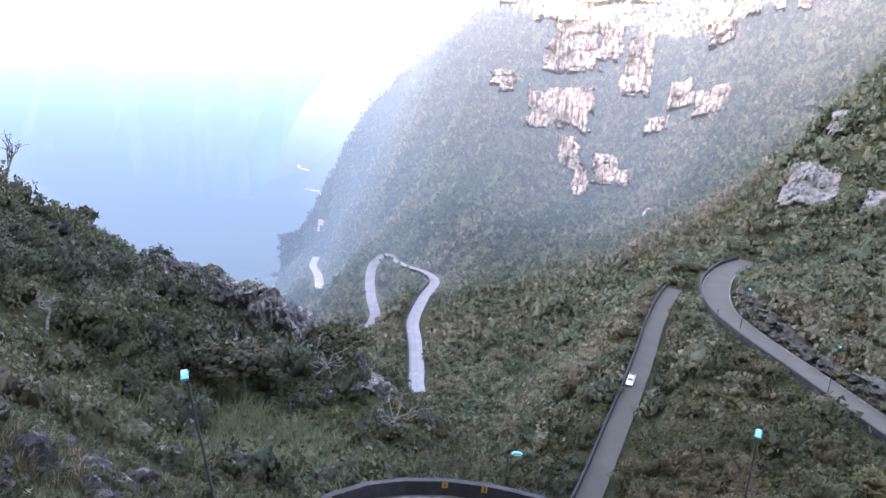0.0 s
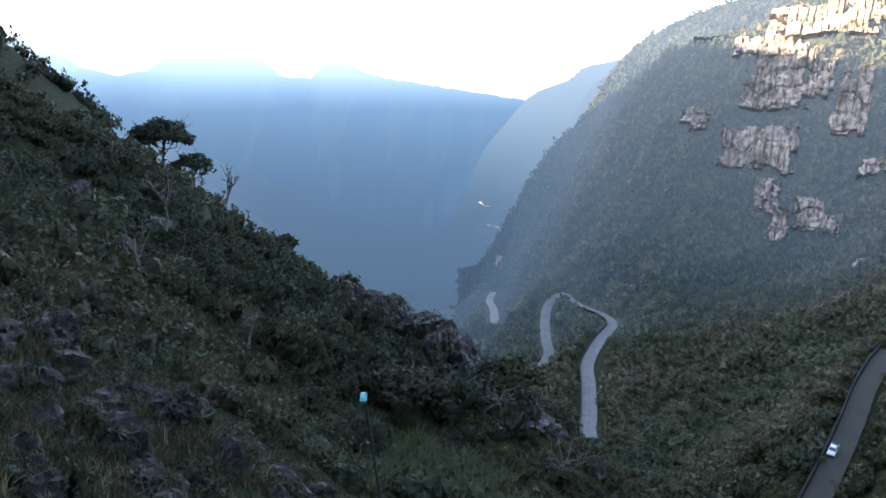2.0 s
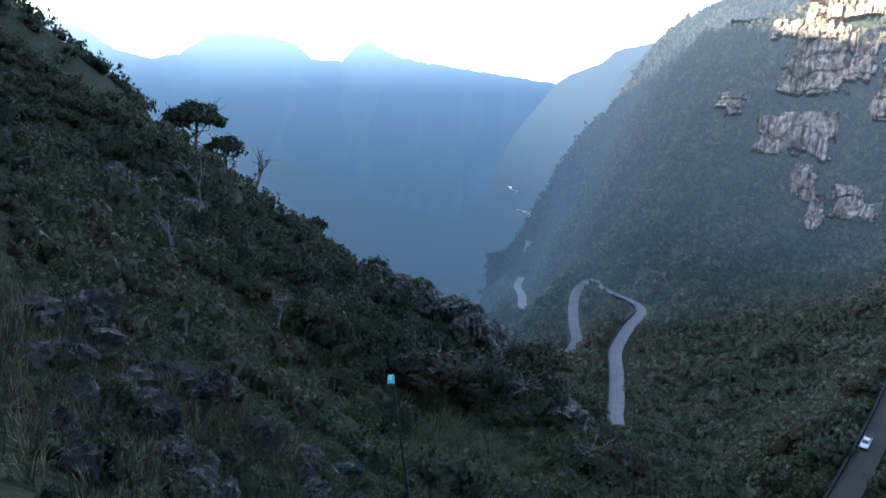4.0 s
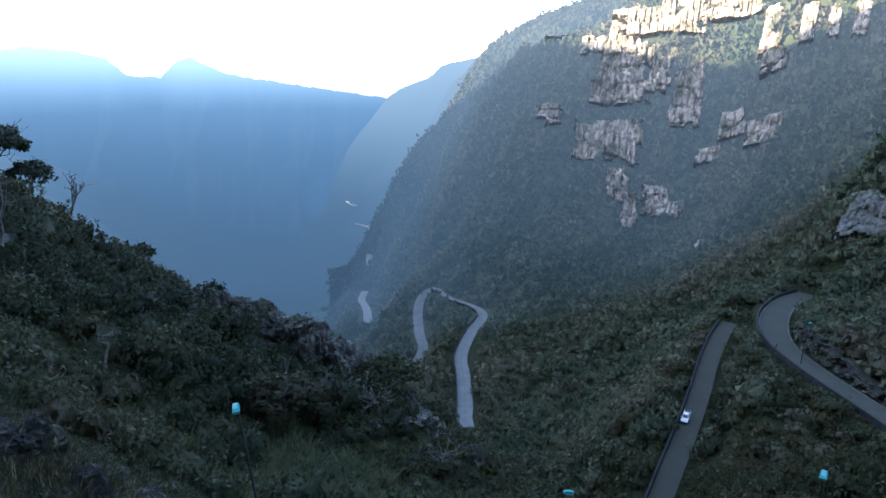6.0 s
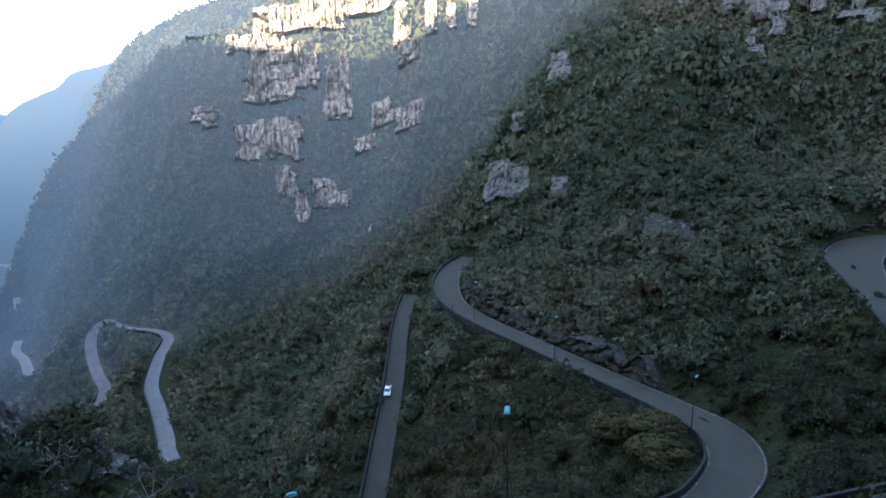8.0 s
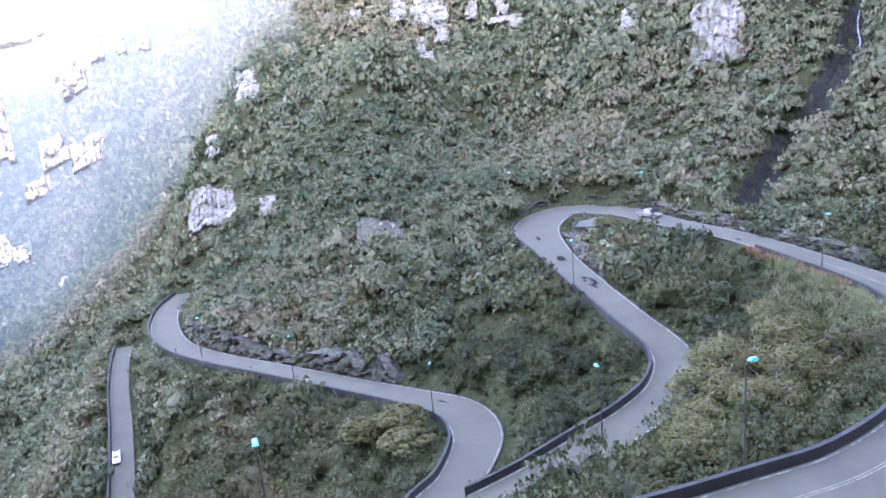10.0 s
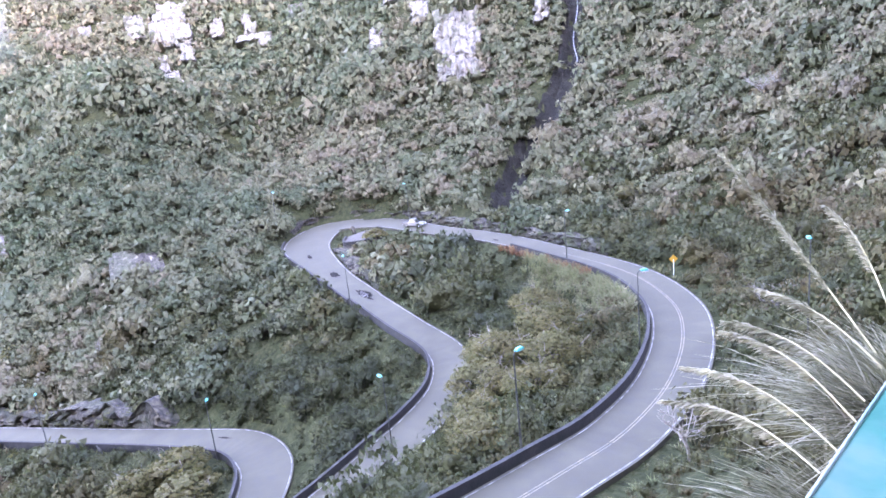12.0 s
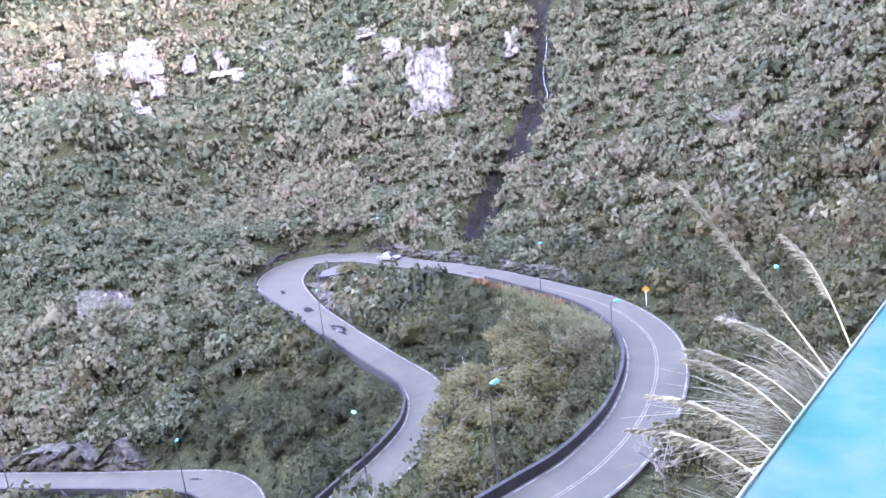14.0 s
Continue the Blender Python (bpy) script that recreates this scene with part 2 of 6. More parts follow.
def surface(name, stops, scale, rough=0.8, metal=0.0, bump=0.0, bump_scale=None, second=None, coords="Position", stretch=None, spec=0.4):
    """A surface whose colour runs through stops with noise at two scales."""
    m, nodes, links, b = material(name)
    n = noise_tex(nodes, links, scale, 6.0, coords, stretch)
    r = ramp(nodes, stops)
    links.new(n.outputs["Fac"], r.inputs["Fac"])
    out = r.outputs["Color"]
    if second:
        s_scale, tint, amount = second
        n2 = noise_tex(nodes, links, s_scale, 3.0, coords)
        r2 = ramp(nodes, [(0.45, (0, 0, 0)), (0.7, (amount,) * 3)])
        links.new(n2.outputs["Fac"], r2.inputs["Fac"])
        mx = nodes.new("ShaderNodeMix")
        mx.data_type = "RGBA"
        links.new(r2.outputs["Color"], mx.inputs[0])
        links.new(out, mx.inputs[6])
        mx.inputs[7].default_value = (*tint, 1)
        out = mx.outputs[2]
    links.new(out, b.inputs["Base Color"])
    b.inputs["Roughness"].default_value, b.inputs["Metallic"].default_value, b.inputs["Specular IOR Level"].default_value = rough, metal, spec
    if bump:
        nb = noise_tex(nodes, links, bump_scale or scale * 4, 5.0, coords, stretch)
        bp = nodes.new("ShaderNodeBump")
        bp.inputs["Strength"].default_value, bp.inputs["Distance"].default_value = bump, 1.0 / (bump_scale or scale * 4)
        links.new(nb.outputs["Fac"], bp.inputs["Height"])
        links.new(bp.outputs["Normal"], b.inputs["Normal"])
    return m


# haze painted as glow: start, full distance, share, low and high, colours
HAZE = (290, 540, 0.78, -230, 30, [(0.0, (0.0065, 0.0135, 0.0240)), (0.5, (0.0125, 0.0235, 0.0380)), (0.8, (0.0245, 0.0380, 0.0550)), (1.0, (0.0390, 0.0550, 0.0730))])


def painted_haze(m, share=1.0):
    """The same surface far down the gorge, the valley's lit air painted over it as emission."""
    near, far, most, low, high, glow = HAZE
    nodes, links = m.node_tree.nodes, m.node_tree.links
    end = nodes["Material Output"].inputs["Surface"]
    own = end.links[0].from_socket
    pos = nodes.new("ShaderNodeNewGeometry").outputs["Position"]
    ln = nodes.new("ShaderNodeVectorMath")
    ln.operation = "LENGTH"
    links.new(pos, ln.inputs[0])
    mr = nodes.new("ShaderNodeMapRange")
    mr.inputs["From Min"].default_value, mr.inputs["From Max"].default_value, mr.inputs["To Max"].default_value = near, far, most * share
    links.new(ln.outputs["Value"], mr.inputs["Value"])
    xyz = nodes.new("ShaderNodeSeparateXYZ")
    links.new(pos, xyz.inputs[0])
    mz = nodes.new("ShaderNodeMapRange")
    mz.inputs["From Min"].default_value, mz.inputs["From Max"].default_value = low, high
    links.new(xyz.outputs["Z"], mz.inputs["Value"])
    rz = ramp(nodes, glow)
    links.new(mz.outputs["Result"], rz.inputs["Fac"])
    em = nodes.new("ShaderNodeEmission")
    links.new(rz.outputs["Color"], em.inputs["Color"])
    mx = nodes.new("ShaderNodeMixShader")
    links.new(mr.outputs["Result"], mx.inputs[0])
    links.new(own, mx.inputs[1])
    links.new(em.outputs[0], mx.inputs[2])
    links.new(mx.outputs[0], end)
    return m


def foliage(name, stops):
    """Leaves: each plant takes its colour from its own tint, each leaf its lightness."""
    m, nodes, links, b = material(name)
    at = nodes.new("ShaderNodeAttribute")
    at.attribute_name = "tint"
    sp = nodes.new("ShaderNodeSeparateColor")
    links.new(at.outputs["Color"], sp.inputs["Color"])
    r = ramp(nodes, stops)
    links.new(sp.outputs["Red"], r.inputs["Fac"])
    hs = nodes.new("ShaderNodeHueSaturation")
    mr = nodes.new("ShaderNodeMapRange")
    mr.inputs["To Min"].default_value, mr.inputs["To Max"].default_value = 0.86, 1.14
    links.new(sp.outputs["Green"], mr.inputs["Value"])
    links.new(mr.outputs["Result"], hs.inputs["Value"])
    links.new(r.outputs["Color"], hs.inputs["Color"])
    clusters = noise_tex(nodes, links, 2.4, 5.0)
    mv = nodes.new("ShaderNodeMapRange")
    mv.inputs["From Min"].default_value, mv.inputs["From Max"].default_value = 0.3, 0.7
    mv.inputs["To Min"].default_value, mv.inputs["To Max"].default_value = 0.72, 1.28
    links.new(clusters.outputs["Fac"], mv.inputs["Value"])
    hv = nodes.new("ShaderNodeHueSaturation")
    links.new(mv.outputs["Result"], hv.inputs["Value"])
    links.new(hs.outputs["Color"], hv.inputs["Color"])
    hs = hv
    bp = nodes.new("ShaderNodeBump")
    bp.inputs["Strength"].default_value, bp.inputs["Distance"].default_value = 0.55, 0.5
    links.new(clusters.outputs["Fac"], bp.inputs["Height"])
    links.new(bp.outputs["Normal"], b.inputs["Normal"])
    links.new(hs.outputs["Color"], b.inputs["Base Color"])
    b.inputs["Roughness"].default_value, b.inputs["Specular IOR Level"].default_value = 0.6, 0.25
    tr = nodes.new("ShaderNodeBsdfTranslucent")
    links.new(hs.outputs["Color"], tr.inputs["Color"])
    mx = nodes.new("ShaderNodeMixShader")
    mx.inputs[0].default_value = 0.42
    links.new(b.outputs[0], mx.inputs[1])
    links.new(tr.outputs[0], mx.inputs[2])
    links.new(mx.outputs[0], nodes["Material Output"].inputs["Surface"])
    return m


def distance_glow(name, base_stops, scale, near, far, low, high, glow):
    """Far land with kilometres of lit air painted as emission, which replaces its own colour with the distance down the
    valley.
    """
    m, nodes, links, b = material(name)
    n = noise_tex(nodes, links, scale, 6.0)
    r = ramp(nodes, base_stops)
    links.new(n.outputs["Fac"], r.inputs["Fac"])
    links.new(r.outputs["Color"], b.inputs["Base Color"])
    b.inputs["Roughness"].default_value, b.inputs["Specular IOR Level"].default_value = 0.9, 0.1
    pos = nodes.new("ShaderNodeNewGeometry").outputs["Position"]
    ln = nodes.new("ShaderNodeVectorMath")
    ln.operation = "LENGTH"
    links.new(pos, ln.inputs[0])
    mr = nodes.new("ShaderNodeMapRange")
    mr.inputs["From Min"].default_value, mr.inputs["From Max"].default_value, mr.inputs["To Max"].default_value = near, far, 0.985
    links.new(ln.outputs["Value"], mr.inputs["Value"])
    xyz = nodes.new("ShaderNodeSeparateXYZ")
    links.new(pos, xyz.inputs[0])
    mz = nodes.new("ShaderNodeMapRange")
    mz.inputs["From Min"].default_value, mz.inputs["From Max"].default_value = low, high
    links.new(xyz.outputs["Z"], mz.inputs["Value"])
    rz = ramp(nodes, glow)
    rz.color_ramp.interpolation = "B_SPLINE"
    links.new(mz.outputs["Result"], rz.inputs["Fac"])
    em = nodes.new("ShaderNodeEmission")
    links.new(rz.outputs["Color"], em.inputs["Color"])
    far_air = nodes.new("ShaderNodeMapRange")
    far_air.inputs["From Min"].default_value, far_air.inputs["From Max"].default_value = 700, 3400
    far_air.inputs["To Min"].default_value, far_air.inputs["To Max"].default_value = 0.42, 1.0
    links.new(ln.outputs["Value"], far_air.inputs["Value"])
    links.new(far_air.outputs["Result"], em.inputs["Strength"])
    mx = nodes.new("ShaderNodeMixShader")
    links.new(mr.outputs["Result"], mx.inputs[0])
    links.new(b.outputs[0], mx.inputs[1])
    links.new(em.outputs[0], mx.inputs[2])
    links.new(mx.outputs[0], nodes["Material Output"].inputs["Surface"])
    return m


M_EARTH = surface("undergrowth", [(0.32, (0.010, 0.012, 0.006)), (0.48, (0.021, 0.025, 0.011)), (0.62, (0.036, 0.039, 0.018)), (0.75, (0.048, 0.043, 0.024))], 1.3, 0.95, bump=1.0, bump_scale=2.0, second=(0.35, (0.025, 0.031, 0.013), 0.7), spec=0.08)
# the undergrowth with lighter base colours and haze painted in
M_EARTH_FAR = painted_haze(surface("hazed_undergrowth", [(0.32, (0.030, 0.036, 0.018)), (0.48, (0.050, 0.060, 0.030)), (0.62, (0.075, 0.083, 0.042)), (0.75, (0.048, 0.043, 0.024))], 1.3, 0.95, bump=1.0, bump_scale=2.0, second=(0.35, (0.025, 0.031, 0.013), 0.7), spec=0.08))
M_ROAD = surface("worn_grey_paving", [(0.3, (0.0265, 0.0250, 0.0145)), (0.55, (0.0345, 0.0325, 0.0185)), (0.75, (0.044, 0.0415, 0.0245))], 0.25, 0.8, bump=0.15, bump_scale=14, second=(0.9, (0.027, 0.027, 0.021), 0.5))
# paving again, base colour lighter than M_ROAD, for the roads farther down
M_ROAD_MID = surface("paler_concrete_mid", [(0.3, (0.095, 0.094, 0.090)), (0.7, (0.140, 0.139, 0.132))], 0.3, 0.8)
M_ROAD_FAR = surface("paler_concrete_far", [(0.3, (0.102, 0.102, 0.102)), (0.7, (0.147, 0.147, 0.144))], 0.2, 0.8)
M_WALL = surface("mossy_dark_concrete", [(0.3, (0.008, 0.009, 0.009)), (0.6, (0.017, 0.017, 0.017)), (0.8, (0.040, 0.038, 0.033))], 0.8, 0.9, bump=0.3, bump_scale=6)
M_WHITE = surface("worn_white_line", [(0.42, (0.050, 0.050, 0.048)), (0.60, (0.165, 0.165, 0.160))], 1.1, 0.7)
M_YELLOW = surface("worn_yellow_line", [(0.4, (0.059, 0.057, 0.049)), (0.6, (0.118, 0.098, 0.059))], 1.2, 0.7)
M_ROCK = surface("grey_basalt", [(0.36, (0.019, 0.017, 0.018)), (0.5, (0.051, 0.046, 0.040)), (0.6, (0.085, 0.078, 0.066)), (0.69, (0.221, 0.205, 0.170))], 0.8, 0.9, bump=0.9, bump_scale=0.9, second=(0.12, (0.043, 0.051, 0.025), 0.8), stretch=(1.6, 1.6, 0.5))
# a smaller share of the painted haze goes over the cliff's own colour
M_CLIFF = painted_haze(surface("hazed_pale_basalt", [(0.34, (0.085, 0.074, 0.062)), (0.44, (0.245, 0.212, 0.178)), (0.60, (0.450, 0.395, 0.330))], 0.16, 0.9, bump=0.9, bump_scale=0.5, second=(0.07, (0.066, 0.066, 0.040), 0.9), stretch=(3.0, 3.0, 0.55)), 0.3)
M_ROCK_NEAR = surface("lichened_dark_rock", [(0.38, (0.005, 0.005, 0.005)), (0.50, (0.017, 0.0138, 0.0105)), (0.60, (0.031, 0.026, 0.0195)), (0.70, (0.120, 0.108, 0.086))], 2.6, 0.9, bump=0.9, bump_scale=9, second=(0.6, (0.028, 0.027, 0.017), 0.7))
M_BANK = surface("dark_stony_earth", [(0.36, (0.010, 0.009, 0.008)), (0.50, (0.026, 0.024, 0.020)), (0.64, (0.080, 0.069, 0.050))], 0.7, 0.95, bump=1.0, bump_scale=2.5, second=(0.3, (0.022, 0.027, 0.012), 0.95), stretch=(1.5, 1.5, 0.6))
M_CRAG = surface("grey_cracked_rock", [(0.36, (0.030, 0.029, 0.026)), (0.47, (0.130, 0.122, 0.108)), (0.62, (0.160, 0.147, 0.118))], 0.3, 0.9, bump=0.9, bump_scale=0.9, second=(0.16, (0.050, 0.055, 0.030), 0.85), stretch=(2.2, 2.2, 0.6))
M_POLE = surface("galvanised_pole", [(0.3, (0.020, 0.023, 0.021)), (0.7, (0.042, 0.047, 0.042))], 2.0, 0.6, metal=0.2)
M_TEAL = surface("teal_lamp_housing", [(0.3, (0.016, 0.240, 0.240)), (0.7, (0.040, 0.360, 0.336))], 3.0, 0.35)
M_KERB = surface("grey_kerb_stone", [(0.3, (0.070, 0.067, 0.060)), (0.7, (0.110, 0.106, 0.098))], 3.0, 0.9)
M_LENS = surface("pale_lamp_glass", [(0.3, (0.480, 0.560, 0.576)), (0.7, (0.640, 0.688, 0.688))], 3.0, 0.2)
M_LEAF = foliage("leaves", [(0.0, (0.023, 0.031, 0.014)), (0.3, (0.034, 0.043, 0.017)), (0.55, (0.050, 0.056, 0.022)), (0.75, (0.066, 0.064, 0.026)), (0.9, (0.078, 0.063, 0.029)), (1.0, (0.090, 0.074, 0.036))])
# leaves darkened in colour, in place of the hill's deeper shade
M_LEAF_HILL = foliage("shade_darkened_leaves", [(0.0, (0.020, 0.027, 0.013)), (0.4, (0.032, 0.042, 0.019)), (0.75, (0.050, 0.056, 0.024)), (1.0, (0.068, 0.060, 0.030))])
M_LEAF_YELLOW = foliage("yellow_green_leaves", [(0.0, (0.046, 0.056, 0.016)), (0.5, (0.078, 0.084, 0.024)), (1.0, (0.105, 0.098, 0.034))])
M_LEAF_BROWN = foliage("brownish_green_leaves", [(0.0, (0.034, 0.033, 0.016)), (0.5, (0.050, 0.046, 0.022)), (1.0, (0.066, 0.056, 0.028))])
M_GRASS_DRY = foliage("dry_bank_grass", [(0.0, (0.018, 0.019, 0.008)), (0.5, (0.042, 0.039, 0.017)), (0.85, (0.095, 0.080, 0.040)), (1.0, (0.190, 0.160, 0.095))])
# forest leaves paled and greyed in colour, in place of haze on the slopes
M_LEAF_SLOPE = foliage("haze_paled_leaves", [(0.0, (0.046, 0.066, 0.034)), (0.25, (0.069, 0.086, 0.046)), (0.5, (0.095, 0.104, 0.058)), (0.7, (0.115, 0.116, 0.066)), (0.88, (0.122, 0.103, 0.066)), (1.0, (0.150, 0.138, 0.080))])
# the paled slope leaves with haze painted over them
M_LEAF_FAR = painted_haze(foliage("hazed_leaves", [(0.0, (0.046, 0.066, 0.034)), (0.25, (0.069, 0.086, 0.046)), (0.5, (0.095, 0.104, 0.058)), (0.7, (0.115, 0.116, 0.066)), (0.88, (0.122, 0.103, 0.066)), (1.0, (0.150, 0.138, 0.080))]))
M_OLIVE = foliage("olive_brown_leaves", [(0.0, (0.056, 0.060, 0.021)), (0.5, (0.084, 0.080, 0.028)), (1.0, (0.112, 0.096, 0.038))])
M_GRASS = foliage("grass_blades", [(0.0, (0.047, 0.066, 0.027)), (0.35, (0.086, 0.105, 0.047)), (0.65, (0.133, 0.144, 0.066)), (0.85, (0.156, 0.140, 0.078)), (1.0, (0.187, 0.164, 0.101))])
M_STRAW = foliage("straw_and_plumes", [(0.0, (0.045, 0.048, 0.020)), (0.4, (0.105, 0.102, 0.052)), (0.7, (0.180, 0.168, 0.104)), (1.0, (0.280, 0.258, 0.185))])
M_RUST = foliage("rusty_bromeliads", [(0.0, (0.104, 0.047, 0.030)), (0.5, (0.176, 0.081, 0.043)), (1.0, (0.160, 0.119, 0.051))])
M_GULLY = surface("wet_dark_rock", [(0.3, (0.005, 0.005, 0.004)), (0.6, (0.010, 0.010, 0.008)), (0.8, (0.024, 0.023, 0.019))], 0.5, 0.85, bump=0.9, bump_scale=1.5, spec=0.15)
M_WATER = surface("thin_falling_water", [(0.4, (0.05, 0.055, 0.06)), (0.65, (0.22, 0.23, 0.24))], 1.5, 0.3)
M_RAIL = surface("scuffed_teal_paint", [(0.35, (0.006, 0.066, 0.050)), (0.55, (0.009, 0.080, 0.061)), (0.75, (0.015, 0.092, 0.071))], 6.0, 0.9, bump=0.1, bump_scale=40, second=(9.0, (0.060, 0.096, 0.086), 0.6), spec=0.08)
M_SILVER = surface("silver_car_paint", [(0.3, (0.085, 0.085, 0.082)), (0.7, (0.105, 0.105, 0.100))], 1.0, 0.45, metal=0.2)
M_CARWHITE = surface("white_car_paint", [(0.3, (0.629, 0.629, 0.629)), (0.7, (0.697, 0.697, 0.689))], 1.0, 0.3)
M_GLASS = surface("dark_car_glass", [(0.3, (0.015, 0.018, 0.02)), (0.7, (0.03, 0.034, 0.036))], 1.0, 0.08)
M_TYRE = surface("tyre_rubber", [(0.3, (0.015, 0.015, 0.015)), (0.7, (0.03, 0.03, 0.03))], 4.0, 0.85)
M_RIM = surface("alloy_rim", [(0.3, (0.35, 0.35, 0.36)), (0.7, (0.5, 0.5, 0.5))], 4.0, 0.35, metal=0.9)
M_RED = surface("red_lamp_glass", [(0.3, (0.35, 0.02, 0.02)), (0.7, (0.5, 0.03, 0.03))], 4.0, 0.25)
M_AMBER = surface("amber_sign_face", [(0.3, (0.30, 0.15, 0.010)), (0.7, (0.36, 0.19, 0.014))], 3.0, 0.5)
M_BLACK = surface("black_paint", [(0.3, (0.012, 0.012, 0.012)), (0.7, (0.03, 0.03, 0.03))], 3.0, 0.6)
M_TAR = surface("tar_patch", [(0.3, (0.007, 0.007, 0.007)), (0.7, (0.014, 0.014, 0.014))], 1.5, 0.95, spec=0.05)
M_GRAVEL = surface("pale_gravel", [(0.3, (0.040, 0.037, 0.031)), (0.7, (0.062, 0.058, 0.050))], 1.5, 0.95, bump=0.5, bump_scale=8)
M_DEAD = surface("bleached_dead_wood", [(0.3, (0.096, 0.087, 0.075)), (0.7, (0.216, 0.198, 0.174))], 3.0, 0.9)
M_BARK = surface("bark", [(0.3, (0.07, 0.06, 0.05)), (0.7, (0.22, 0.20, 0.17))], 3.0, 0.9, bump=0.4, bump_scale=10)
# haze colours by height, given off by the far land itself
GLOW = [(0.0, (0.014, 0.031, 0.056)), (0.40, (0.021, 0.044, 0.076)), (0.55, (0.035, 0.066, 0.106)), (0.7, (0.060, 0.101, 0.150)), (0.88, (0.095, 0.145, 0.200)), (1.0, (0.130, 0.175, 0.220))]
M_PLAIN = distance_glow("glowing_plain", [(0.3, (0.1, 0.1, 0.1)), (0.7, (0.2, 0.2, 0.2))], 0.004, 10, 20, -240, -50, [(0.0, (0.114, 0.144, 0.175)), (0.5, (0.198, 0.213, 0.224)), (1.0, (0.319, 0.319, 0.312))])
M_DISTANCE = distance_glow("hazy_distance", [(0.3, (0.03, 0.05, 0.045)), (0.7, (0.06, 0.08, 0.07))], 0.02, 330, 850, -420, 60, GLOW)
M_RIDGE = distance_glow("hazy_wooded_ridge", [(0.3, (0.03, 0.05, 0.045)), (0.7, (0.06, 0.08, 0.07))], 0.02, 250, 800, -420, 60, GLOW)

# ---------------------------------------------------------------- mesh helpers
def mesh_object(name, verts, faces, mat, smooth=False):
    me = bpy.data.meshes.new(name)
    me.from_pydata([tuple(v) for v in verts], [], [tuple(f) for f in faces])
    me.materials.append(mat)
    if smooth:
        me.polygons.foreach_set("use_smooth", [True] * len(me.polygons))
    me.update()
    return new(name, me)


def quads_object(name, verts, mat, tint=None, normals=None):
    """One mesh of many leaves of three or four corners: verts (n, corners, 3)."""
    k = verts.shape[1]
    v = np.ascontiguousarray(verts, np.float32).reshape(-1, 3)
    n = len(v) // k
    me = bpy.data.meshes.new(name)
    me.vertices.add(len(v))
    me.vertices.foreach_set("co", v.ravel())
    me.loops.add(k * n)
    me.loops.foreach_set("vertex_index", np.arange(k * n, dtype=np.int32))
    me.polygons.add(n)
    me.polygons.foreach_set("loop_start", np.arange(0, k * n, k, dtype=np.int32))
    if tint is not None:
        at = me.color_attributes.new("tint", "FLOAT_COLOR", "POINT")
        at.data.foreach_set("color", np.ascontiguousarray(tint, np.float32).ravel())
    if normals is not None:
        at = me.attributes.new("custom_normal", "FLOAT_VECTOR", "POINT")
        at.data.foreach_set("vector", np.ascontiguousarray(normals, np.float32).ravel())
    me.materials.append(mat)
    me.update(calc_edges=True)
    return new(name, me)


def part(name, bm, mat, parent=None, label=""):
    me = bpy.data.meshes.new(name)
    bm.to_mesh(me)
    bm.free()
    me.materials.append(mat)
    ob = new(name, me)
    ob.parent = parent
    return tagged(ob, label)


def ribbon(path, offs, lift, closed=False):
    """Cross-section points (side, up) swept along a level-sided path: verts and faces."""
    p = np.asarray(path)
    d = np.gradient(p[:, :2], axis=0)
    d /= np.linalg.norm(d, axis=1)[:, None] + 1e-9
    nrm = np.c_[-d[:, 1], d[:, 0]]
    k = len(offs)
    v = np.zeros((len(p), k, 3))
    for j, (o, h) in enumerate(zip(offs, lift)):
        v[:, j, :2] = p[:, :2] + nrm * np.broadcast_to(o, (len(p),))[:, None]
        v[:, j, 2] = p[:, 2] + h
    f = []
    for i in range(len(p) - 1):
        for j in range(k if closed else k - 1):
            a, b = i * k + j, i * k + (j + 1) % k
            f.append((a, b, b + k, a + k))
    if closed:
        f.append(tuple(range(k))[::-1])
        f.append(tuple((len(p) - 1) * k + j for j in range(k)))
    return v.reshape(-1, 3), f


# ---------------------------------------------------------------- ground
def polar_land(name, radii, angles, mat, wrap=False, centre=False):
    rr, aa = np.meshgrid(radii, np.radians(angles), indexing="ij")
    x, y = (-np.sin(aa) * rr).ravel(), (np.cos(aa) * rr).ravel()
    z = ground(x, y)
    nr, na = rr.shape
    i, j = np.meshgrid(np.arange(nr - 1), np.arange(na if wrap else na - 1), indexing="ij")
    j2 = (j + 1) % na
    f = np.stack([i * na + j, (i + 1) * na + j, (i + 1) * na + j2, i * na + j2], -1).reshape(-1, 4)
    verts = np.c_[x, y, z]
    faces = [tuple(q) for q in f[:, ::-1].tolist()]
    if centre:
        verts = np.vstack([verts, [0, 0, ground(0, 0)[0]]])
        c = len(verts) - 1
        faces += [(c, (k + 1) % na, k) for k in range(na)]
    return mesh_object(name, verts, faces, mat, smooth=True)


ANG = np.r_[np.arange(-108, 58, 0.5), np.arange(58, 252, 4.0)]
RAD_NEAR = np.geomspace(1.0, 470.0, 230)
land = polar_land("ground", RAD_NEAR, ANG, M_EARTH, wrap=True, centre=True)
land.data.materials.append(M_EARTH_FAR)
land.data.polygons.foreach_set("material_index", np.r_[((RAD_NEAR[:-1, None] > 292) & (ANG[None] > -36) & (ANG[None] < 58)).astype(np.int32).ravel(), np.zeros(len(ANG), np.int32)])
tagged(land, "steep green and brown mountain ground under the forest", "ground", kind="structure")
RAD_FAR = np.geomspace(469.0, 1700.0, 90)
ANG_FAR = np.r_[np.arange(-108, 70, 0.8), np.arange(70, 252, 6.0)]
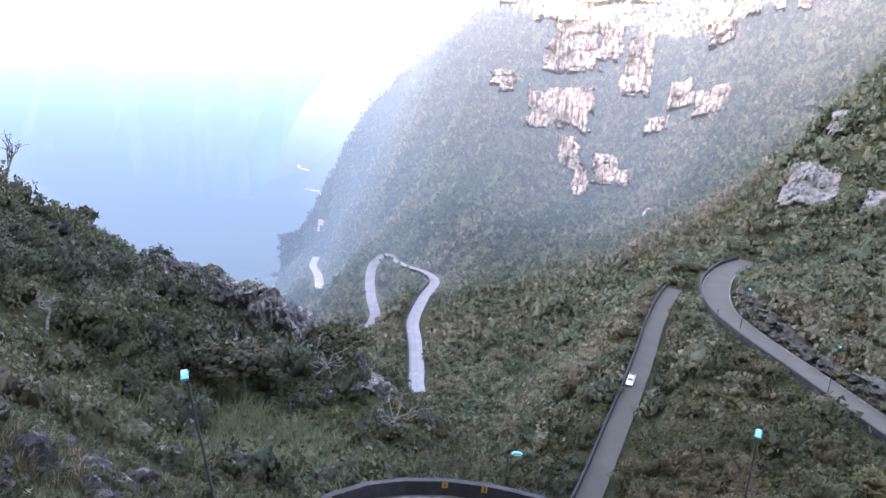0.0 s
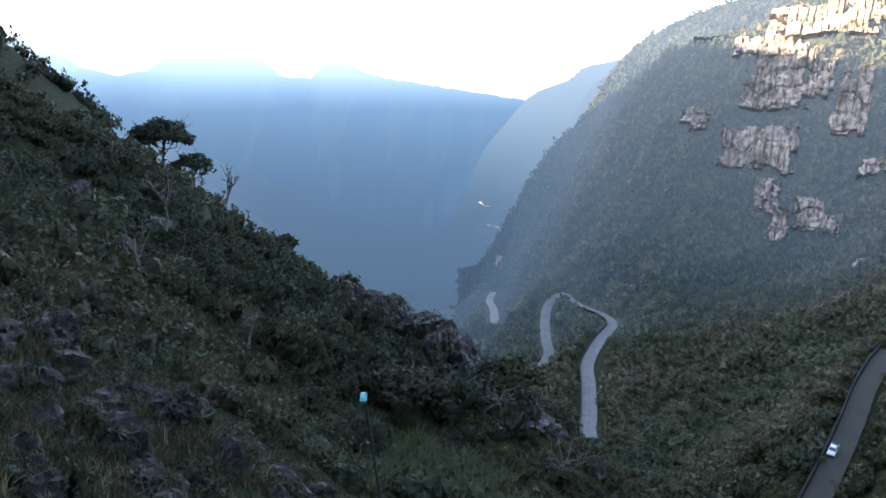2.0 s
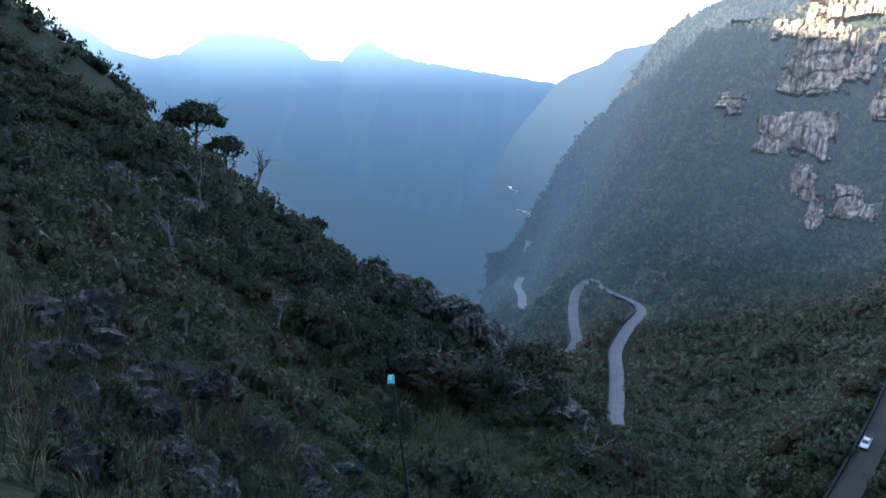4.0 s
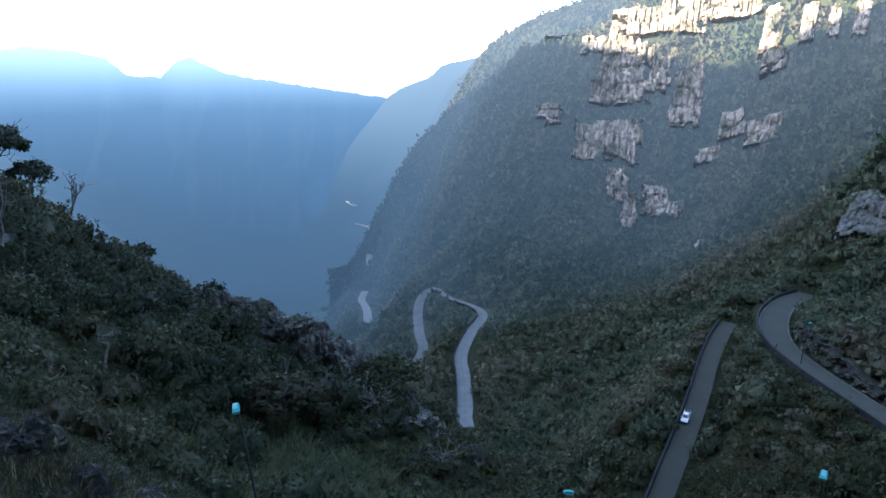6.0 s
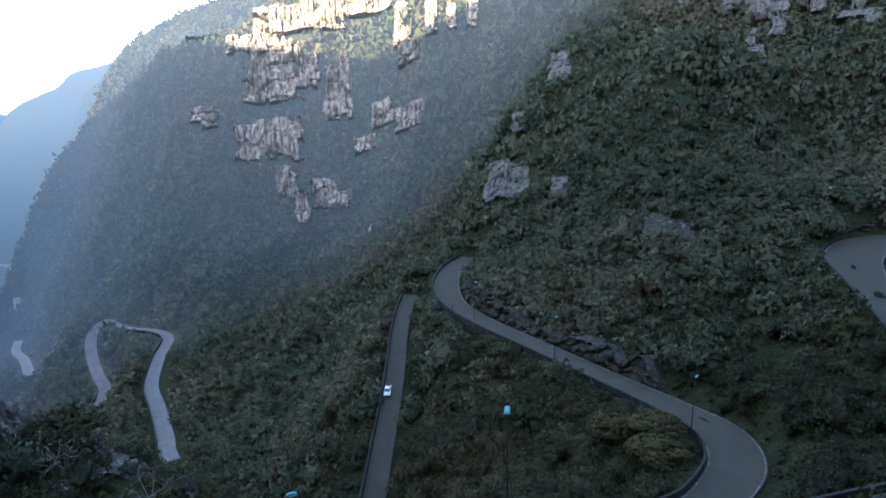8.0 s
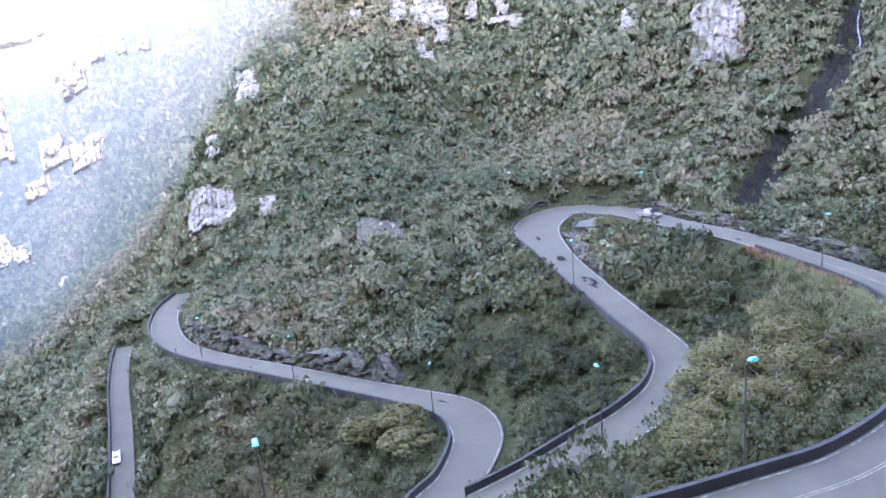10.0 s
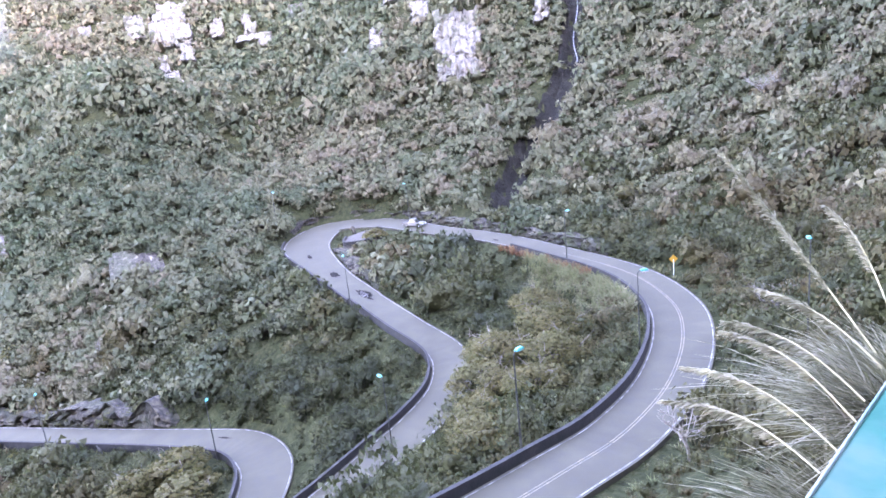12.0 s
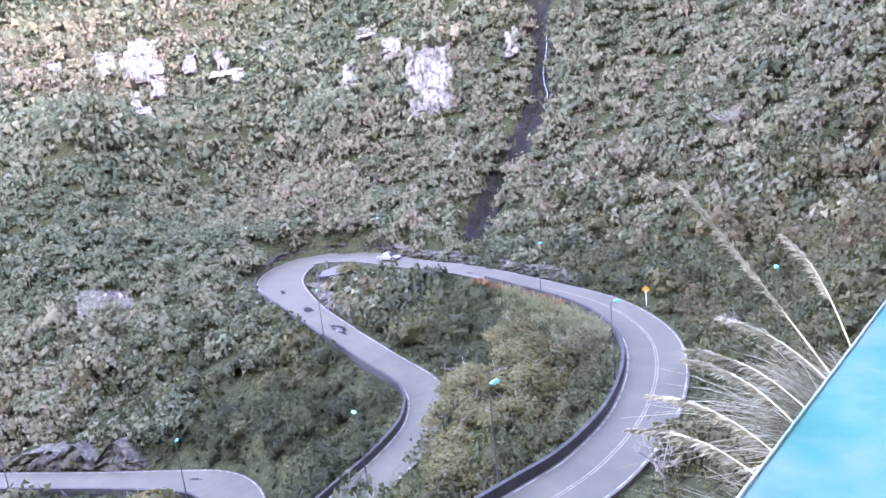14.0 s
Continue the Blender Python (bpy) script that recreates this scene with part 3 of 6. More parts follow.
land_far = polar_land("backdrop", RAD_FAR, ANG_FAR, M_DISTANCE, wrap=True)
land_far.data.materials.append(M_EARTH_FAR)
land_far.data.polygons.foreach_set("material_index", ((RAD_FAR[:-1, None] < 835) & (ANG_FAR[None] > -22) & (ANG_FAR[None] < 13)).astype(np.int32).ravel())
tagged(land_far, "hazy blue wooded valley sides in the distance", "valley", kind="structure")

# ---------------------------------------------------------------- far mountains
def skyline(az):
    """Height in degrees of the far range, by its bearing."""
    pts = [(-20, -2.6), (8, -2.6), (10, -2.5), (14.6, -1.9), (19, -1.4), (21.4, -1.0), (22.5, -0.5), (23.6, 0.04), (24.7, -0.3), (25.8, -1.45), (28.1, -1.4), (29.3, -0.29), (31.7, 0.25), (34.1, 0.41),
           (35.7, 0.1), (37.7, -1.24), (39.6, -1.62), (42, -1.13), (44.2, 0.54), (50, 2.0), (70, 4.0)]
    return np.interp(az, [p[0] for p in pts], [p[1] for p in pts]) + 0.12 * value_noise(az * 2.2, az * 0, 13) + 0.07 * value_noise(az * 7.0, az * 0, 14)


az_ = np.arange(-20, 70, 0.12)
rings = np.linspace(0, 1, 40)
V_ = []
for s_ in rings:
    rr_ = 1650 + 2250 * s_ + 60 * value_noise(az_ / 2.0, np.full(az_.shape, s_ * 6), 11)
    top_ = np.tan(np.radians(skyline(az_))) * 3900
    edge_ = ground(-np.sin(np.radians(az_)) * 1650, np.cos(np.radians(az_)) * 1650)
    rib_ = np.abs(value_noise(az_ / 1.7 + s_ * 1.5, np.full(az_.shape, s_ * 3.0), 12)) * 150 * math.sin(math.pi * min(1, s_ * 1.02))
    z_ = edge_ * (1 - s_) + top_ * s_ - 120 * math.sin(math.pi * s_) - rib_
    V_.append(np.c_[-np.sin(np.radians(az_)) * rr_, np.cos(np.radians(az_)) * rr_, z_])
V_ = np.vstack(V_)
na_ = len(az_)
F_ = [(i * na_ + j, i * na_ + j + 1, (i + 1) * na_ + j + 1, (i + 1) * na_ + j) for i in range(len(rings) - 1) for j in range(na_ - 1)]
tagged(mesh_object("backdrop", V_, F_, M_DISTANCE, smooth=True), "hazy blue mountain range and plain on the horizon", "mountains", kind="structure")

# the plain beyond the mouth of the valley, its brightness painted as glow
az_ = np.arange(-4.0, 30.0, 0.5)
V_ = np.vstack([np.c_[-np.sin(np.radians(az_)) * r_, np.cos(np.radians(az_)) * r_, np.full(az_.shape, math.tan(radians(e_)) * r_)] for r_, e_ in ((4000, -3.4), (4250, -2.0), (4450, -1.2), (4650, -0.7))])
na_ = len(az_)
tagged(mesh_object("backdrop", V_, [(i * na_ + j, i * na_ + j + 1, (i + 1) * na_ + j + 1, (i + 1) * na_ + j) for i in range(3) for j in range(na_ - 1)], M_PLAIN, smooth=True), "pale plain on the horizon", "plain", kind="structure")
# a nearer ridge that comes down behind the wooded hill
az_ = np.arange(9.0, 56.0, 0.3)
crest_ = np.interp(az_, [9, 12, 15.5, 18.2, 21, 24.5, 28, 33, 38, 44, 56], [-20, -18.8, -17.2, -15.9, -14.2, -11.9, -9.9, -8.4, -7.0, -5.0, -2.0]) + 0.35 * value_noise(az_ * 1.3, az_ * 0, 71) + 0.2 * value_noise(az_ * 4.0, az_ * 0, 72)
V_ = []
for s_ in np.linspace(0, 1, 14):
    rr_ = 900 + 420 * s_
    z_ = np.tan(np.radians(crest_)) * 1320 * s_ + (1 - s_) * (np.tan(np.radians(crest_)) * 900 - 140) - 50 * math.sin(math.pi * s_) * np.abs(value_noise(az_ / 1.6 + s_, np.full(az_.shape, 2.0 * s_), 73))
    V_.append(np.c_[-np.sin(np.radians(az_)) * rr_, np.cos(np.radians(az_)) * rr_, z_])
V_.append(np.c_[V_[-1][:, 0] * 1.08, V_[-1][:, 1] * 1.08, V_[-1][:, 2] - 160])
na_ = len(az_)
F_ = [(i * na_ + j, i * na_ + j + 1, (i + 1) * na_ + j + 1, (i + 1) * na_ + j) for i in range(len(V_) - 1) for j in range(na_ - 1)]
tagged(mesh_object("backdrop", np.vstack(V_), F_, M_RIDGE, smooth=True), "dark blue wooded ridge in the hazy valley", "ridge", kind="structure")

# ---------------------------------------------------------------- roads
def along(key, x, y):
    p = ROADS[key]
    return int(np.argmin(np.hypot(p[:, 0] - x, p[:, 1] - y)))


for key, p_ in ROADS.items():
    big = key in ("upper", "middle", "lower")
    half = road_half(key, p_)
    v_, f_ = ribbon(p_, (half, -half, -half, half), (0, 0, -0.5, -0.5), closed=True)
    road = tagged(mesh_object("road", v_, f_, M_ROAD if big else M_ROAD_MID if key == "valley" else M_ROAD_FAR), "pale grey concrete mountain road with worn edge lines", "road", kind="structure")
    for name_, o_, w_, m_ in (("edge_line", half - 0.25, 0.13, M_WHITE), ("edge_line", 0.25 - half, 0.13, M_WHITE), ("centre_line", 0.12, 0.1, M_YELLOW), ("centre_line", -0.12, 0.1, M_YELLOW)):
        if key not in ("upper", "middle", "valley") or (key == "middle" and name_ == "centre_line"):
            continue
        if key == "valley":
            if name_ == "edge_line":
                continue
            m_ = M_YELLOW
        q_ = p_[:along("upper", 112, 31)] if (key, name_) == ("upper", "centre_line") else p_
        o_ = (half[:len(q_)] - 0.25) * np.sign(o_[0]) if name_ == "edge_line" else o_
        v_, f_ = ribbon(q_, (o_ + w_ / 2, o_ - w_ / 2), (0.006, 0.006))
        ln_ = mesh_object(name_, v_, f_, m_)
        ln_.parent = road


def parapet(key, i0, i1, side, height=0.85):
    path = ROADS[key][i0:i1]
    s = (road_half(key, path) + 0.1) * side
    t = 0.35 * side
    v, f = ribbon(path, (s, s, s + t, s + t), (-0.6, height, height, -0.9), closed=True)
    return tagged(mesh_object("parapet_wall", v, f, M_WALL), "low dark mossy concrete parapet along the road edge", "wall", group="road parapets", kind="structure")


parapet("upper", 0, along("upper", 118, 40), 1)
parapet("upper", along("upper", 125, 95), None, -1, 0.5)
parapet("middle", 0, along("middle", 45, 46), -1)
parapet("middle", along("middle", 46, 51), None, 1)
parapet("lower", 0, None, -1)
parapet("valley", 0, along("valley", -31, 368), 1)

# ---------------------------------------------------------------- rock faces
FACES = []


def slope_at(x, y, e=6.0):
    g = np.array([(ground([x + e], [y], False)[0] - ground([x - e], [y], False)[0]) / (2 * e), (ground([x], [y + e], False)[0] - ground([x], [y - e], False)[0]) / (2 * e)])
    s = np.linalg.norm(g)
    return g / s, max(s, 0.5)


def ragged(u, v, seed):
    """Above nought inside the ragged outline of a face: u, v from -1 to 1."""
    a = 1.1 * value_noise(u * 3.4 + seed * 7.3, v * 2.0 + seed * 3.1, 31) + 0.8 * value_noise(u * 8.0 + seed, v * 4.5, 32)
    return 1.0 - np.maximum(np.abs(u) ** 2.2, np.abs(v) ** 2.2) + a * 1.05 - 0.02


def bare_rock(face, x, y):
    cx, cy, w, run, up, seed = face
    dx, dy = x - cx, y - cy
    u, v = (dx * -up[1] + dy * up[0]) / (w / 2), (dx * up[0] + dy * up[1]) / (run / 2)
    return (np.abs(u) < 1) & (np.abs(v) < 1.15) & (ragged(u, np.clip(v, -1, 1), seed) > 0.0)


def rock_face(x, y, width, height, mat=None, column=3.0, depth=2.8, step=0.6, label="pale beige basalt cliff with upright cracks above the forest", lean=None, proud=0.8):
    """A face of upright columns and ledges that stands out of the slope."""
    mat = mat or M_CLIFF
    up, s = slope_at(x, y)
    g = up * s
    lean = np.array(lean if lean else up * 0.12 + np.array((x, y)) / math.hypot(x, y))
    up = lean / np.linalg.norm(lean)
    s = max(float(g @ up), 0.7)
    seed = len(FACES) + 1
    run = height / s
    for _ in range(6):      # as long uphill as the face is high
        ends = ground([x - up[0] * run / 2, x + up[0] * run / 2], [y - up[1] * run / 2, y + up[1] * run / 2], False)
        run = min(max(run * height / max(ends[1] - ends[0], 0.3 * height), 0.25 * height), 1.4 * height)
    FACES.append((x, y, width, run, up, seed))
    nu, nv = max(8, int(width / step)), max(8, int(height / step / 1.2))
    u, v = np.meshgrid(np.linspace(-1.08, 1.08, nu), np.linspace(-1.08, 1.08, nv), indexing="ij")
    px, py = x - up[1] * u * width / 2 + up[0] * v * run / 2, y + up[0] * u * width / 2 + up[1] * v * run / 2
    z = ground(px.ravel(), py.ravel()).reshape(u.shape)
    foot, head = np.median(z[:, 1]), np.median(z[:, -2])
    level = (z[:, :1] * 0.15 + foot * 0.85) * (0.5 - v / 2.16) + (z[:, -1:] * 0.15 + head * 0.85) * (0.5 + v / 2.16)
    z = 0.15 * z + 0.85 * level
    um, vm = u * width / 2, v * height / 2
    bend = 0.35 * column * value_noise(vm / (column * 2), um / (column * 4), seed + 40) + 1.3 * column * value_noise(um / (column * 1.7), um * 0, seed + 43)
    band = np.floor(vm / (column * 3.2) + 0.8 * value_noise(um / (column * 2.5), vm * 0, seed + 41))
    col = np.floor((um + bend) / column + 0.35 * lattice(band.astype(int), band.astype(int) * 0, seed))
    off = depth * (0.25 + 0.75 * lattice(col.astype(int), band.astype(int), seed)) + 0.5 * depth * lattice(np.floor(col / 3).astype(int), band.astype(int) * 0, seed + 5)
    shift = (um + bend) / column + 0.35 * lattice(band.astype(int), band.astype(int) * 0, seed)
    crack = np.abs(shift - np.round(shift)) < 0.5 * step / column
    shelf = vm / (column * 3.2) + 0.8 * value_noise(um / (column * 2.5), vm * 0, seed + 41)
    ledge = np.abs(shelf - np.round(shelf)) < 0.35 * step / column
    off = off - crack * 0.4 * depth - ledge * 0.45 * depth + 0.5 * depth * value_noise(um / 1.2, vm / 1.3, seed + 42) + 0.6 * depth * value_noise(um / 3.4, vm / 4.5, seed + 44)
    ub, vb = (col + 0.5) * column / (width / 2), (np.floor(vm / (column * 1.2) + 0.7 * lattice(col.astype(int), col.astype(int) * 0, seed + 9)) + 0.5) * column * 1.2 / (height / 2)
    inside = ragged(np.clip(ub, -1, 1), np.clip(vb, -1, 1), seed) * 0.5 + 0.5 * ragged(np.clip(u, -1, 1), np.clip(v, -1, 1), seed)
    edge = np.clip(inside * 6, -1, 1)
    edge[[0, -1], :] = -1
    edge[:, [0, -1]] = -1
    off = np.where(edge > 0, off * edge + proud, -2.5)
    px, py, z = px - up[0] * off, py - up[1] * off, z + 0.25 * off
    ids = np.arange(nu * nv).reshape(nu, nv)
    f = np.stack([ids[:-1, :-1], ids[1:, :-1], ids[1:, 1:], ids[:-1, 1:]], -1).reshape(-1, 4)
    ob = mesh_object("cliff", np.c_[px.ravel(), py.ravel(), z.ravel()], f.tolist(), mat)
    return tagged(ob, label, "cliff", group="rock faces", kind="structure")


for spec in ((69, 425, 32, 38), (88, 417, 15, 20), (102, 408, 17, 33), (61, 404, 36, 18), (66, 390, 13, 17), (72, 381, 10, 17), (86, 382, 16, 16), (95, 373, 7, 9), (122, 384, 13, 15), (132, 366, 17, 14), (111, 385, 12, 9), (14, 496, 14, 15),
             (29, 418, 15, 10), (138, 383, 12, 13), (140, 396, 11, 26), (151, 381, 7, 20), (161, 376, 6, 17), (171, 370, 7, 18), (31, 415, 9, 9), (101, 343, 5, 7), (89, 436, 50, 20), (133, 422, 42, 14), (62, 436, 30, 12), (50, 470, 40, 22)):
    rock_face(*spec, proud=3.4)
for spec in ((107, 201, 18, 14), (125, 229, 8, 8), (147, 239, 11, 14), (218, 210, 15, 19), (189, 187, 8, 12), (207, 194, 6, 10), (219, 189, 5, 7), (218, 171, 13, 5), (214, 207, 6, 15), (197, 196, 4, 9), (221, 190, 5, 9), (225, 178, 6, 10), (216, 165, 5, 8), (201, 112, 4, 10), (210, 100, 6, 9), (207, 60, 5, 10), (152, 247, 9, 13), (109, 176, 6, 7), (231, 160, 7, 8), (210, 220, 7, 14), (204, 113, 5, 11), (222, 114, 8, 6), (212, 102, 5, 8), (198, 83, 14, 21), (208, 61, 4, 6), (200, 235, 5, 7)):
    rock_face(*spec, mat=M_CRAG, column=1.6, depth=1.5, step=0.45, proud=1.6, label="pale cracked rock face among the trees")
rock_face(107, 126, 11, 7, mat=M_ROCK, column=0.9, depth=0.7, step=0.4, label="rough grey rock cut above the road")


def rock_cut(key, a, b, side, height, mat, label, seed):
    """The cut bank on the uphill side of a road: an uneven, blocky wall that leans back into the slope."""
    i0, i1 = along(key, *a), along(key, *b)
    p = ROADS[key][i0:i1]
    n = int((i1 - i0) * 1.5 / 0.45)
    t = np.linspace(0, len(p) - 1.001, n)
    k = t.astype(int)
    q = p[k] + (p[k + 1] - p[k]) * (t - k)[:, None]
    d = np.gradient(q[:, :2], axis=0)
    d /= np.linalg.norm(d, axis=1)[:, None]
    out = np.c_[-d[:, 1], d[:, 0]] * side
    half = road_half(key, q)
    s = np.arange(n) * 0.45
    h = height * (0.30 + 0.8 * (value_noise(s / 9, s * 0, seed) + 0.5) + 0.5 * (value_noise(s / 2.5, s * 0, seed + 7) + 0.5)) * np.minimum(1, np.minimum(s, s[-1] - s) / 5 + 0.15)
    rows = []
    for j in range(13):
        f = j / 10
        block = lattice(np.floor(s / 1.2 + j * 0.13).astype(int), np.full(n, j // 2), seed) - 0.5
        off = half + 0.9 + 0.5 * h * np.minimum(f, 1) * 0.35 + 1.2 * block + 0.9 * value_noise(s / 2.2, np.full(n, j * 0.5), seed + 1) + (max(0, j - 10) * 1.6)
        z = q[:, 2] - 0.35 + h * np.minimum(f, 1) - max(0, j - 10) * 0.3 + 0.3 * value_noise(s / 1.3, np.full(n, j * 0.9), seed + 2)
        rows.append(np.c_[q[:, 0] + out[:, 0] * off, q[:, 1] + out[:, 1] * off, z])
    v = np.stack(rows, 1).reshape(-1, 3)
    f = [(i * 13 + j, i * 13 + j + 1, (i + 1) * 13 + j + 1, (i + 1) * 13 + j) for i in range(n - 1) for j in range(12)]
    return tagged(mesh_object("rock_cut", v, f, mat), label, "rock bank", group="cut banks", kind="structure")


rock_cut("middle", (70, 84), (66, 158), -1, 3.3, M_BANK, "broken grey rock cut above the lower road", 81)
rock_cut("upper", (108, 24), (127, 96), -1, 2.0, M_BANK, "dark earth and rock bank behind the hairpin", 82)
rock_cut("upper", (118, 88), (98, 64), 1, 1.3, M_BANK, "dark stony bank inside the hairpin", 83)
for spec in ((-32, 94, 13, 7), (-24, 89, 11, 7.5), (-16, 86, 9, 5), (-42, 96, 10, 6), (-9, 78, 5, 3.5), (-60, 75, 7, 5)):
    rock_face(*spec, mat=M_ROCK, column=0.9, depth=1.5, step=0.35, label="dark craggy rock outcrop with pale lichen on the hill", lean=(spec[0] * 0.3, spec[1]), proud=2.4)
# wet gully of the stream
gx_ = np.linspace(135, 285, 130)
gv_, gf_ = [], []
for i_, x_ in enumerate(gx_):
    for j_, o_ in enumerate(np.linspace(-4.6, 4.6, 13)):
        y_ = 51 + 3 * math.sin(x_ / 11) + o_
        gv_.append((x_, y_, 0.0))
gv_ = np.array(gv_)
gz_ = ground(gv_[:, 0], gv_[:, 1])
o_ = np.tile(np.linspace(-1, 1, 13), len(gx_))
gv_[:, 2] = gz_ + 0.55 - 1.6 * np.abs(o_) ** 6 + 1.3 * value_noise(gv_[:, 0] / 1.7, gv_[:, 1] / 1.2, 51) + 0.5 * (lattice(np.floor(gv_[:, 0] / 2.2).astype(int), np.floor(gv_[:, 1] / 1.1).astype(int), 3) - 0.5)
gf_ = [(i * 13 + j, i * 13 + j + 1, (i + 1) * 13 + j + 1, (i + 1) * 13 + j) for i in range(len(gx_) - 1) for j in range(12)]
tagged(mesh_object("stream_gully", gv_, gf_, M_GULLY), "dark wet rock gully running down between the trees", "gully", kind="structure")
wx_ = np.linspace(190, 210, 40)
wy_ = 51 + 3 * np.sin(wx_ / 11) - 0.6 + 0.9 * np.sin(wx_ / 3.1)
wz_ = ground(wx_, wy_) + 1.5
v_, f_ = ribbon(np.c_[wx_, wy_, wz_], (0.16, 0.0, -0.16), (0, 0.1, 0))
tagged(mesh_object("water", v_, f_, M_WATER, smooth=True), "thin white thread of falling water in the gully", "water", kind="structure")

# ---------------------------------------------------------------- forest
rng = np.random.default_rng(7)


def crown_proto(n, lumps, leaf, flat=0.75, body=(9, 4)):
    """A crown of unit radius: a closed lumpy body and leaf triangles over it. Triangles, and the normals of their corners."""
    a, reach = rng.uniform(0, 6.283, lumps), np.sqrt(rng.uniform(0, 1, lumps)) * 0.85
    c = np.c_[np.cos(a) * reach * rng.uniform(0.7, 1.15), np.sin(a) * reach, rng.normal(0, 0.12, lumps) + 0.62 * flat - 0.55 * reach ** 2]
    size = rng.uniform(0.20, 0.46, lumps)
    k = rng.integers(0, lumps, n)
    d = rng.normal(0, 1, (n, 3))
    d[:, 2] = np.abs(d[:, 2]) * 0.9 - 0.25
    d /= np.linalg.norm(d, axis=1)[:, None]
    p = c[k] + d * (size[k] * rng.uniform(0.55, 1.15, n))[:, None] * (1, 1, flat + 0.1)
    nrm = d + rng.normal(0, 0.4, (n, 3))
    nrm /= np.linalg.norm(nrm, axis=1)[:, None]
    a = np.cross(nrm, rng.normal(0, 1, (n, 3)))
    a /= np.linalg.norm(a, axis=1)[:, None] + 1e-9
    b = np.cross(nrm, a)
    s = leaf * rng.uniform(0.6, 1.35, n)[:, None]
    q = np.stack([p - a * s * 0.6 - b * s * 0.9, p + a * s * 1.1, p - a * s * 0.5 + b * s * 0.9], 1)
    dome = p - (0, 0, 0.05)
    dome = dome / np.linalg.norm(dome, axis=1)[:, None] * 0.6 + d * 0.35 + nrm * 0.25 + (0, 0, 0.15)
    qn = np.repeat((dome / np.linalg.norm(dome, axis=1)[:, None])[:, None], 3, axis=1)
    # the body: the outer skin of all lumps, seen from the middle of the crown
    na, ne = body
    el = np.radians(np.linspace(-22, 78, ne))
    az = np.arange(na) * 2 * np.pi / na
    dd = np.array([(math.cos(e) * math.cos(w + 0.3 * i), math.cos(e) * math.sin(w + 0.3 * i), math.sin(e)) for i, e in enumerate(el) for w in az] + [(0, 0, 1)])
    mid = np.array((0, 0, 0.12))
    squash = np.array((1, 1, flat + 0.1))
    du, cu = dd / squash, (mid - c) / squash
    qa, qb, qc = (du ** 2).sum(1)[:, None], du @ cu.T, (cu ** 2).sum(1)[None] - size[None] ** 2
    root = qb ** 2 - qa * qc
    far = np.where(root > 0, (-qb + np.sqrt(np.maximum(root, 0))) / qa, 0.0)
    win = far.argmax(1)
    reach = np.maximum(far.max(1), 0.30) * rng.uniform(0.50, 0.74, len(dd))
    v = mid + dd * reach[:, None]
    vn = v - c[win]
    vn = vn / np.linalg.norm(vn, axis=1)[:, None] * 0.6 + dd * 0.4
    vn /= np.linalg.norm(vn, axis=1)[:, None]
    tri = []
    for i in range(ne - 1):
        for w in range(na):
            e0, e1 = i * na + w, i * na + (w + 1) % na
            tri += [(e0, e1, e1 + na), (e0, e1 + na, e0 + na)]
    tri += [((ne - 1) * na + w, (ne - 1) * na + (w + 1) % na, ne * na) for w in range(na)]
    tri = np.array(tri)
    return np.concatenate([v[tri], q]), np.concatenate([vn[tri], qn])


def scatter(r0, r1, az0, az1, gap):
    """Jittered plan positions in a ring sector."""
    n = int(2 * r1 / gap) + 1
    g = (np.arange(n) - n / 2) * gap
    x, y = [q.ravel() for q in np.meshgrid(g, g)]
    x, y = x + rng.uniform(-0.45, 0.45, x.shape) * gap, y + rng.uniform(-0.45, 0.45, y.shape) * gap
    r, az = np.hypot(x, y), np.degrees(np.arctan2(-x, y))
    ok = (r > r0) & (r < r1) & (az > az0) & (az < az1)
    return x[ok], y[ok]


# crags on the wooded hill: x, y, half width, half height
CRAGS = ((-34, 88.5, 2.4, 1.7), (-30, 86.5, 2.4, 2.0), (-26, 85, 2.6, 2.6), (-22.5, 83, 2.6, 3.0), (-18.5, 82, 3.2, 2.8), (-15.5, 82, 2.2, 2.6), (-27, 82, 2.2, 2.4), (-22, 80, 2.0, 2.4),
         (-38, 90, 1.8, 1.4), (-9, 77, 1.7, 2.1), (-5.5, 74, 1.5, 1.8), (-1, 70.5, 1.4, 1.8), (-31, 84, 1.8, 2.0), (-12, 69, 1.3, 1.5), (-63, 67, 2.0, 2.0), (-50, 59, 1.6, 1.6), (-14, 79, 1.6, 2.0), (-35, 86, 1.6, 1.6))
# (x, y, radius) kept free of the forest: single trees, rocks and grass stand there
CLEAR = [(66, 24.5, 4), (74, 25, 4.5), (58, 28, 3.5), (80, 31, 4), (60.5, 71.5, 4), (56, 66, 4), (-81, 107, 4), (-74, 107, 3), (-69, 107, 2), (-20, 64, 4), (126, 75, 6), (130, 82, 6), (122, 78, 4),
         (84, 15, 3), (88, 17.5, 4.5), (93, 21, 6), (100, 27, 6), (106, 33, 5), (112, 40, 4), (-15, 19, 2), (-12, 13, 1.5), (4.5, 0, 4), (6, 2, 3), (-16, 56, 5), (-12, 62, 4), (-20, 51, 4), (-9, 56, 4),
         (84, -1, 3), (77, -2, 2.5), (97, 24.5, 5.5), (103, 30, 5.5), (90, 19, 5)]
CLEAR += [(x_ * (1 - 2.6 / math.hypot(x_, y_)), y_ * (1 - 2.6 / math.hypot(x_, y_)), 2.7) for x_, y_, _, _ in CRAGS]


